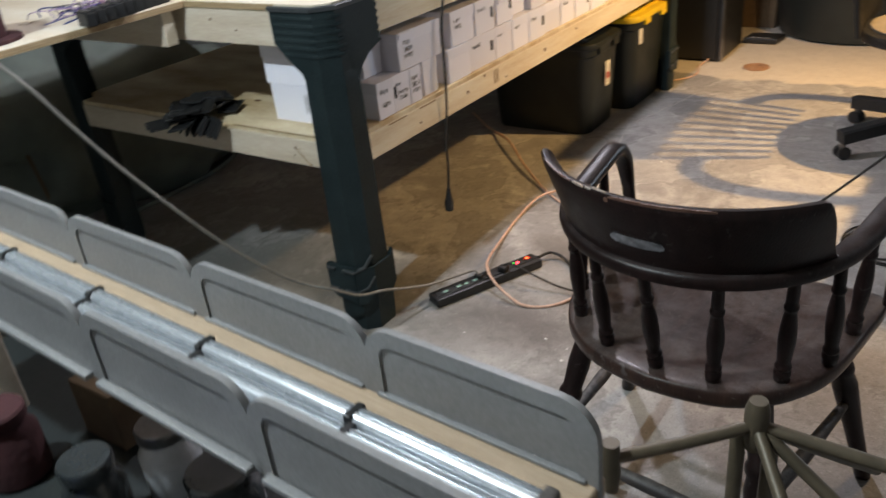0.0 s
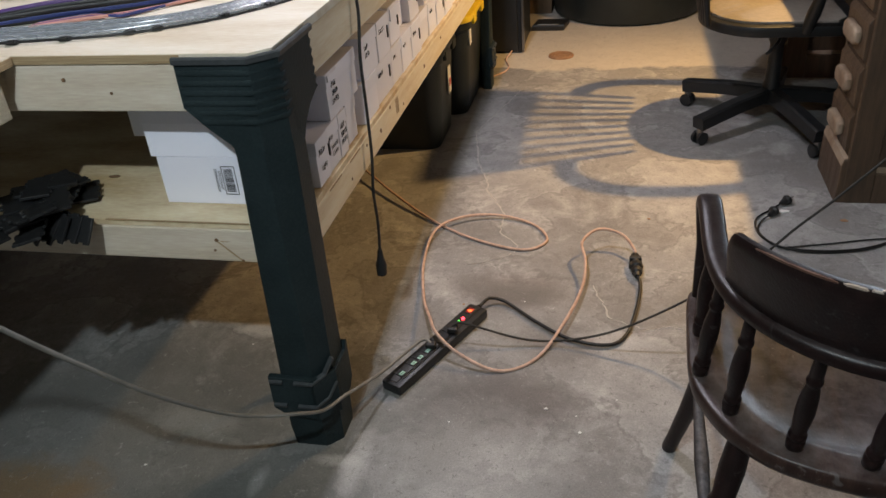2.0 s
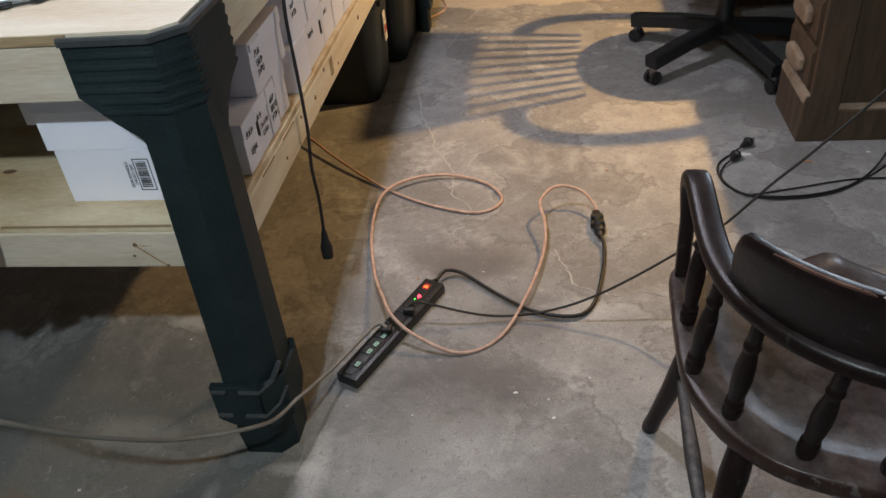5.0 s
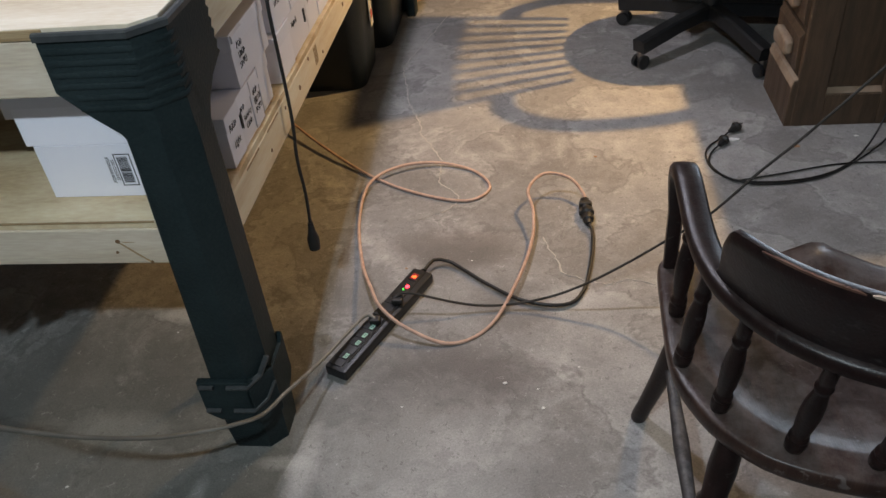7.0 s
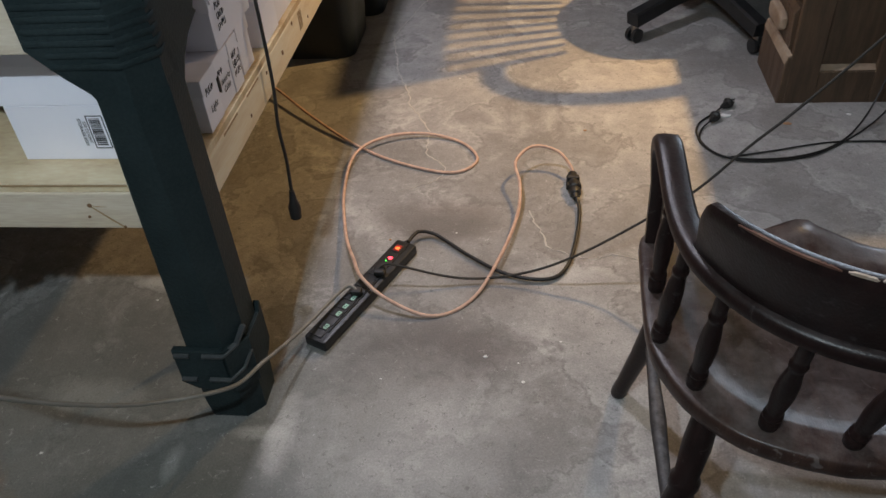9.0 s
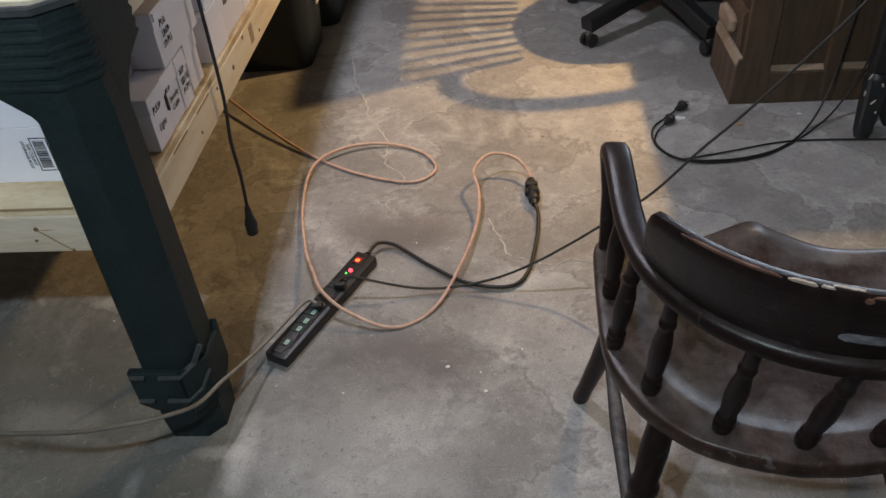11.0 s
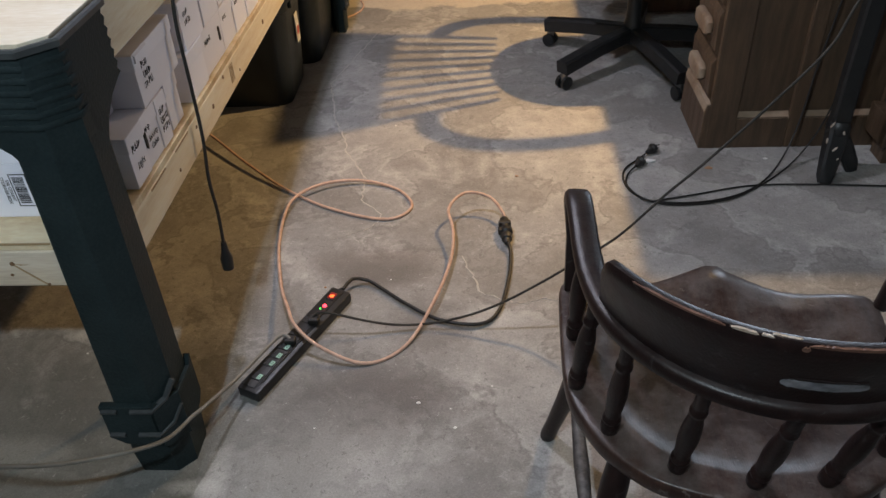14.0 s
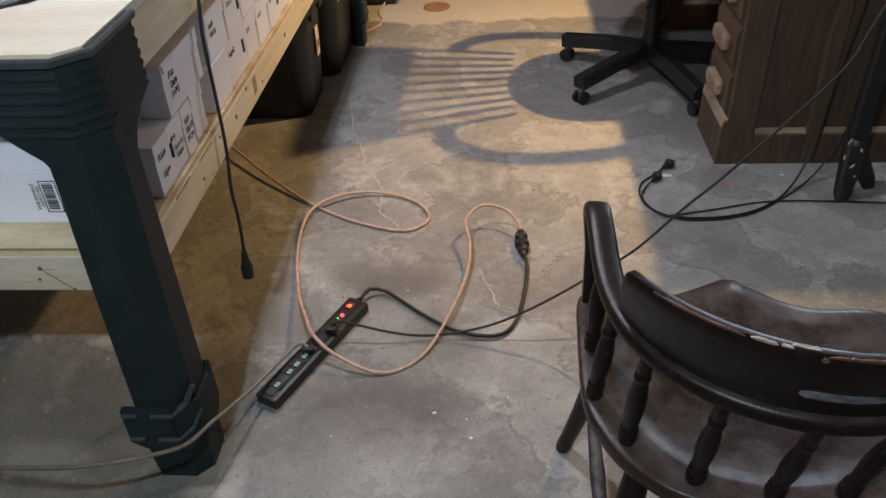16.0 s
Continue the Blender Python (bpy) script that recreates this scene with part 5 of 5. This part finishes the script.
part("third_cable", cord([(1.10, 0.945, 0.005), (1.22, 0.975, 0.005), (1.40, 1.02, 0.005), (1.60, 1.02, 0.005), (1.85, 1.0, 0.005)], 0.0026, 6), RUBBER, lk, smooth=60)
plug("black_plug", (1.142, 1.228, 0), 40, "black three-pin plug lying on the floor")
plug("black_plug", (1.092, 1.150, 0), 55, "small black plug on its lead")

hc = thing("hanging_lead", (0, 0, 0), "black lead hanging over the bench edge with its plug free", "cord")
part("cable", cord([(-0.30, 0.62, TOP + 0.006), (-0.15, 0.54, TOP + 0.006), (-0.03, 0.475, TOP + 0.007), (0.016, 0.462, TOP - 0.002), (0.026, 0.462, 0.86), (0.024, 0.440, 0.76), (0.026, 0.432, 0.65), (0.028, 0.420, 0.53),
                    (0.025, 0.404, 0.44), (0.029, 0.396, 0.36), (0.027, 0.388, 0.275)], 0.0037, 7), RUBBER, hc, smooth=60)
part("plug_body", turned([(0, 0.006), (0.35, 0.009), (0.6, 0.0145), (1, 0.013)], (0.027, 0.389, 0.285), (0.026, 0.384, 0.215), 10), RUBBER, hc, smooth=40)

# bits of litter on the slab
rng = random.Random(12)
for x, y, s in ((0.459, 0.171, 0.0055), (0.541, 0.102, 0.0045), (0.530, 0.155, 0.0025), (0.165, 1.09, 0.008), (0.36, 0.60, 0.003), (0.30, 1.45, 0.004), (0.62, 0.22, 0.003), (-0.35, 0.33, 0.004),
                (-0.42, -0.12, 0.004), (1.485, 1.178, 0.008), (0.24, 0.10, 0.003)):
    ob = thing("plaster_crumb", (x, y, 0), "tiny pale crumb of plaster on the slab", "debris", "crumbs on the slab")
    bm = bmesh.new()
    blob(bm, (0, 0, s * 0.28), (s, s * 0.7, s * 0.32), rng.random() * 9, 0.6, 1)
    part("crumb", bm, WHITE, ob)
ob = thing("torn_paper", (1.130, 1.178, 0), "torn scrap of white paper beside a plug", "paper")
part("scrap", prism([(-0.016, -0.006), (-0.004, -0.010), (0.014, -0.006), (0.018, 0.004), (0.004, 0.006), (-0.006, 0.011), (-0.014, 0.004)], 0.0005, 0.004, "z"), WHITE, ob)
for x, y, s in ((0.708, 1.102, 0.006), (1.30, 1.13, 0.014), (0.19, 0.57, 0.004)):
    ob = thing("dirt_speck", (x, y, 0), "small dark clot of dirt on the slab", "debris", "crumbs on the slab")
    bm = bmesh.new()
    blob(bm, (0, 0, 0.0012), (s, s * 0.8, 0.0022), x * 7, 0.5, 1)
    part("clot", bm, RUST, ob)

# ---- wiring on the benches ----
track = thing("flexible_track", (0, 0, 0), "clear flexible plastic track with black clips curving over the tabletop", "track")
arc = [(-0.78, 0.045), (-0.62, 0.055), (-0.47, 0.080), (-0.36, 0.105), (-0.26, 0.155), (-0.18, 0.215), (-0.11, 0.300), (-0.055, 0.40), (-0.03, 0.55)]
for k in range(11):
    o = 0.0095 * k
    pts = [(x - o * 0.5, y + o * (0.9 if x < -0.3 else 0.6), TOP + 0.005 + 0.002 * (k % 2)) for x, y in arc]
    part("tube", cord(pts, 0.0036, 7, 0.02), (GLASSY, SMOKE, METAL)[(k * 2 + k // 3) % 3], track, smooth=60)
for o, r in ((0.012, 0.0016), (0.021, 0.0013)):
    pts = [(x + o * 0.4, y - o, TOP + 0.004 + 0.0015 * math.sin(9 * x)) for x, y in arc]
    part("pull_wire", cord(pts, r, 6, 0.02), RUBBER, track, "thin dark wire along the track", smooth=60)
line = smooth_line([(x, y - 0.012, TOP + 0.008) for x, y in arc], 0.01)
for k in (5, 14, 25, 35, 47, 52, 64, 74):
    if k < len(line):
        p, q = line[k], line[min(k + 1, len(line) - 1)]
        bm = box((-0.010, -0.007, 0.0005), (0.010, 0.006, 0.0085), 0.002)
        box((-0.014, -0.004, 0.0005), (-0.009, 0.003, 0.005), 0.001, bm)
        box((-0.004, -0.012, 0.003), (0.007, -0.006, 0.0105), 0.0015, bm)
        bmesh.ops.transform(bm, matrix=pose(p.x, p.y, TOP, 0, 0, math.degrees(math.atan2(q.y - p.y, q.x - p.x))), verts=bm.verts)
        part("clip", bm, BLACK, track)
loom = thing("cable_loom", (0, 0, 0), "thick bundle of black, purple and salmon wires on the bench", "wiring")
rng = random.Random(3)
for k in range(16):
    oy, oz = rng.uniform(-0.028, 0.028), rng.uniform(0, 0.028)
    pts = [(-1.02, 0.02 + oy, TOP + 0.006 + oz), (-0.77, 0.085 + oy, TOP + 0.006 + oz), (-0.67, 0.165 + oy, TOP + 0.006 + oz * 0.8), (-0.55, 0.235 + oy, TOP + 0.006 + oz), (-0.37, 0.325 + oy, TOP + 0.006 + oz),
           (-0.20, 0.47 + oy, TOP + 0.006 + oz), (-0.12, 0.62 + oy, TOP + 0.006 + oz)]
    part("wire", cord(pts, rng.choice((0.004, 0.006)), 6, 0.03), (RUBBER, RUBBER, PURPLE, BLUE)[k % 4], loom, smooth=60)
for k, m in enumerate((REDWIRE, REDWIRE, PURPLE, REDWIRE, BLUE)):
    pts = [(-0.56, 0.15 + 0.008 * k, TOP + 0.006), (-0.47, 0.205 + 0.01 * k, TOP + 0.006), (-0.40, 0.25 - 0.006 * k, TOP + 0.006), (-0.29, 0.355 + 0.006 * k, TOP + 0.006), (-0.2, 0.46, TOP + 0.01)]
    part("wire", cord(pts, 0.0032, 6, 0.03), m, loom, smooth=60)
dark = thing("black_console", (-0.62, 0.50, TOP), "black electronics console with white inset panels on the bench", "console")
part("console_body", box((-0.22, -0.06, 0.001), (0.22, 0.10, 0.07), 0.008), BLACK, dark)
for x in (-0.12, 0.06):
    part("console_panel", box((x - 0.045, -0.064, 0.02), (x + 0.045, -0.0595, 0.05), 0.003), WHITE, dark, "white inset panel")
for k in range(9):
    u = k / 8
    x, y = -0.530 + 0.055 * u, -0.045 - 0.255 * u
    ob = thing("connector_block", (x, y, TOP + 0.001), "small black connector block with a shiny cap on the bench edge", "connector", "connector blocks along the bench edge", turn=-8)
    part("block_body", box((-0.026, -0.013, 0), (0.026, 0.013, 0.034), 0.003), BLACK, ob)
    part("block_cap", box((-0.020, -0.010, 0.0338), (0.008, 0.010, 0.038), 0.001), CHROME, ob, "shiny cap")
    pts = [(-0.02, 0, 0.028), (-0.05, 0.01, 0.05), (-0.10, 0.02 + 0.01 * (k % 3), 0.03), (-0.16, 0.03, 0.006)]
    part("lead", cord(pts, 0.0016, 6), (PURPLE, LILAC, RUBBER)[k % 3], ob, smooth=60)
    pts = [(-0.018, 0.004, 0.030), (-0.035, 0.02, 0.062 + 0.006 * (k % 2)), (-0.075, 0.03 - 0.012 * (k % 3), 0.045), (-0.13, 0.045, 0.004)]
    part("lead", cord(pts, 0.0013, 6), (LILAC, PURPLE, REDWIRE, LILAC)[k % 4], ob, smooth=60)
red = thing("maroon_spool", (-0.62, -0.50, TOP + 0.001), "dusky red spool of wire on the side bench", "spool")
part("spool_core", turned([(0, 0.10), (0.06, 0.10), (0.08, 0.07), (0.9, 0.07), (0.92, 0.10), (1, 0.10)], (0, 0, 0), (0, 0, 0.13), 20), MAROON, red, smooth=40)
for k in range(24):
    rr = random.Random(k + 30)
    x, y = rr.uniform(-0.75, -0.55), rr.uniform(-0.33, -0.05)
    pts = [(x, y, TOP + 0.006), (x + 0.05, y + rr.uniform(-0.05, 0.05), TOP + 0.006 + rr.uniform(0, 0.03)), (x + 0.0, y + 0.09, TOP + 0.012), (x - 0.08, y + 0.13, TOP + 0.007)]
    ob = thing("loose_wire", (0, 0, 0), "loose thin coloured wire on the side bench", "wiring", "loose wires")
    part("wire", cord(pts, rr.choice((0.0014, 0.002)), 6), (PURPLE, LILAC, BLUE, LILAC, RUBBER)[k % 5], ob, smooth=60)

# ---- the long tray in front, with metal rails lying in it ----
TZ = 0.842
RACK_AT = pose(0.494, -0.984, 0, rz=-3.4) @ pose(-0.475, 0.981, 0)
rack = thing("tray_rack", (0, 0, 0), "narrow wooden rack with grey side panels and a lower shelf", "rack")
part("board", box((0.0, -1.090, TZ - 0.018), (1.145, -0.972, TZ), 0.002), TRAYPLY, rack)
part("lower_shelf", box((-0.15, -1.55, 0.46), (1.12, -0.70, 0.48), 0.002), BLACKTOTE, rack)
for x in (0.06, 1.03):
    for y in (-1.085, -1.02):
        part("post", box((x, y, 0.0), (x + 0.045, y + 0.035, TZ - 0.0185), 0.003), PINE, rack)


def side_panel(x0, x1, y, facing):
    """A moulded panel with rounded upper corners, a raised rim along its edge and a foot flange."""
    r, h = 0.022, 0.060
    out = [(x0, TZ - 0.012)]
    for k in range(7):
        a = math.pi - math.pi / 2 * k / 6
        out.append((x0 + r + r * math.cos(a), TZ + h - r + r * math.sin(a)))
    for k in range(7):
        a = math.pi / 2 - math.pi / 2 * k / 6
        out.append((x1 - r + r * math.cos(a), TZ + h - r + r * math.sin(a)))
    out.append((x1, TZ - 0.012))
    bm = prism(out, y - 0.002, y + 0.002, "y")
    line = [Vector((a, y, b)) for a, b in out]
    sweep(line, [(-0.0075, -0.004), (0.0075, -0.004), (0.0075, 0.002), (0.005, 0.004), (-0.005, 0.004), (-0.0075, 0.002)], up=(0, 1, 0), bm=bm)
    if facing > 0:
        box((x0 + 0.002, y - 0.012, TZ - 0.0125), (x1 - 0.002, y - 0.003, TZ - 0.0070), 0.001, bm)
    else:
        box((x0 + 0.002, y - 0.007, TZ + 0.0005), (x1 - 0.002, y - 0.001, TZ + 0.0040), 0.001, bm)
    return part("side_panel", bm, GREYPLASTIC, rack, smooth=30)


for k in range(5):
    a = 0.0195 + 0.231 * k
    side_panel(a, a + (0.218 if k < 4 else 0.195), -0.981, -1)
    side_panel(a - 0.018 if k else a, a + 0.200, -1.089, 1)
for j, y in enumerate((-1.025, -1.046, -1.067)):
    rail = thing("metal_rail", (0, 0, 0), "shiny galvanised metal channel with black clips, lying in the tray", "metal rail", "rails in the tray")
    part("channel", sweep([Vector((0.02 + 0.02 * j, y, TZ + 0.001)), Vector((1.125 - 0.01 * j, y, TZ + 0.001))],
                          [(-0.0095, 0), (0.0095, 0), (0.0095, 0.0105), (0.0075, 0.0140), (0.0045, 0.0160), (0.0012, 0.0168), (0.0010, 0.0150), (-0.0010, 0.0150), (-0.0012, 0.0168), (-0.0045, 0.0160), (-0.0075, 0.0140), (-0.0095, 0.0105)]), METAL, rail, smooth=40)
    for x in (0.205, 0.393, 0.581, 0.769, 0.957):
        part("clip", box((x - 0.004 + 0.01 * (j % 2), y - 0.0095, TZ + 0.002), (x + 0.004 + 0.01 * (j % 2), y + 0.0095, TZ + 0.018), 0.001), BLACK, rail, "black clip")
    part("end_cap", box((1.123 - 0.01 * j, y - 0.011, TZ + 0.0012), (1.135 - 0.01 * j, y + 0.011, TZ + 0.019), 0.003), DUSTY, rail)
    rail.matrix_world = RACK_AT
rack.matrix_world = RACK_AT
for k, (x, y, r, h, m, t) in enumerate(((0.512, -0.968, 0.040, 0.100, JARWHITE, "frosted white jar"), (0.480, -1.062, 0.040, 0.10, JARDARK, "smoky glass jar with a dark lid"),
                                        (0.640, -0.985, 0.048, 0.09, JARDARK, "smoky glass jar"), (0.27, -1.065, 0.045, 0.10, MAROON, "dusky red tin"),
                                        (0.745, -0.93, 0.045, 0.08, JARDARK, "dark jar"))):
    ob = thing("jar", (x, y, 0.48), t + " on the rack's lower shelf", "jar", "jars on the lower shelf")
    part("jar_body", turned([(0, r * 0.9), (0.05, r), (0.75, r), (0.88, r * 0.8), (1, r * 0.8)], (0, 0, 0.0005), (0, 0, h), 20), m, ob, smooth=40)
    part("jar_lid", turned([(0, r * 0.86), (0.8, r * 0.88), (1, r * 0.82)], (0, 0, h), (0, 0, h + 0.018), 20), CHROME if k == 0 else m, ob, smooth=40)
heap = thing("dark_cloth_heap", (0.30, -1.36, 0.48), "heap of dark cloth and bags on the rack's lower shelf", "cloth")
for k, (x, y, sx_, sy_, sz_, m) in enumerate(((-0.22, 0.02, 0.16, 0.14, 0.10, BLACKTOTE), (0.02, -0.02, 0.15, 0.13, 0.12, RUBBER), (0.26, -0.03, 0.15, 0.12, 0.09, BLUE), (0.52, 0.0, 0.16, 0.13, 0.08, RUBBER))):
    bm = bmesh.new()
    blob(bm, (x, y, sz_ * 0.9), (sx_, sy_, sz_), k + 2, 0.5, 3)
    for v in bm.verts:
        v.co.z = max(v.co.z, 0.0)
    part("cloth_fold", bm, m, heap, smooth=70)
card = thing("folded_carton", (0.325, -0.90, 0.48), "brown folded carton on the rack's lower shelf", "carton")
part("carton_body", box((-0.05, -0.06, 0), (0.05, 0.04, 0.10), 0.002), BROWNJUNK, card)
part("carton_flap", prism([(-0.05, 0.1005), (0.05, 0.1005), (0.02, 0.155), (-0.02, 0.14)], 0.030, 0.033, "y"), BROWNJUNK, card)

# ---- folding metal stand at the end of the tray ----
tri = thing("folding_stand", (1.203, -0.747, 0), "olive-brown tubular metal folding stand beside the tray", "stand")
hub = Vector((0, 0, 0.72))
part("hub", turned([(0, 0.009), (0.2, 0.0125), (0.8, 0.0125), (1, 0.009)], hub - Vector((0, 0, 0.05)), hub + Vector((0, 0, 0.01)), 12), STEEL, tri, smooth=40)
for x, y in ((-0.016, 0.0), (0.014, 0.01)):
    part("pole", cord([(x, y, 0.69), (x, y, 0.05)], 0.0080, 10, 0.1), STEEL, tri, smooth=40)
for dx, dy, dz in ((-0.11, -0.10, -0.03), (0.26, 0.02, -0.04), (0.10, 0.22, -0.22), (0.12, -0.16, -0.12), (0.30, -0.06, -0.20)):
    e = hub + Vector((dx, dy, dz))
    part("arm_tube", cord([hub - Vector((0, 0, 0.02)), hub.lerp(e, 0.5) - Vector((0, 0, 0.012)), e], 0.0068, 10, 0.03), STEEL, tri, smooth=40)
for dx, dy in ((-0.17, -0.13), (0.30, 0.02), (0.14, 0.30), (0.14, -0.22)):
    part("leg_tube", cord([(dx * 0.10, dy * 0.10, 0.42), (dx * 0.6, dy * 0.6, 0.18), (dx, dy, 0.012)], 0.0068, 10, 0.05), STEEL, tri, smooth=40)
part("joint", turned([(0, 0.008), (0.3, 0.010), (1, 0.009)], hub + Vector((-0.11, -0.10, -0.07)), hub + Vector((-0.11, -0.10, -0.01)), 12), STEEL, tri, smooth=40)

# ---- dim stuff against the west side ----
tp = thing("draped_tarp", (-1.75, 0.35, 0), "grey-green tarp draped over a heap under the dim wall", "tarp")
bm = bmesh.new()
blob(bm, (0, 0, 0.28), (0.34, 0.75, 0.42), 5, 0.4, 4)
for v in bm.verts:
    v.co.z = max(v.co.z, 0.0)
part("tarp_cloth", bm, TARP, tp, smooth=70)
hem = [(0.33 * math.cos(a), 0.74 * math.sin(a) + 0.03 * math.sin(5 * a), 0.012) for a in [2 * math.pi * k / 20 for k in range(21)]]
part("tarp_hem", cord(hem, 0.010, 6, 0.04), TARP, tp, smooth=60)
part("tie_rope", cord([(0.30, -0.40, 0.02), (0.24, -0.42, 0.40), (0.0, -0.40, 0.66), (-0.22, -0.38, 0.45), (-0.30, -0.36, 0.02)], 0.006, 6), BROWNJUNK, tp, smooth=60)
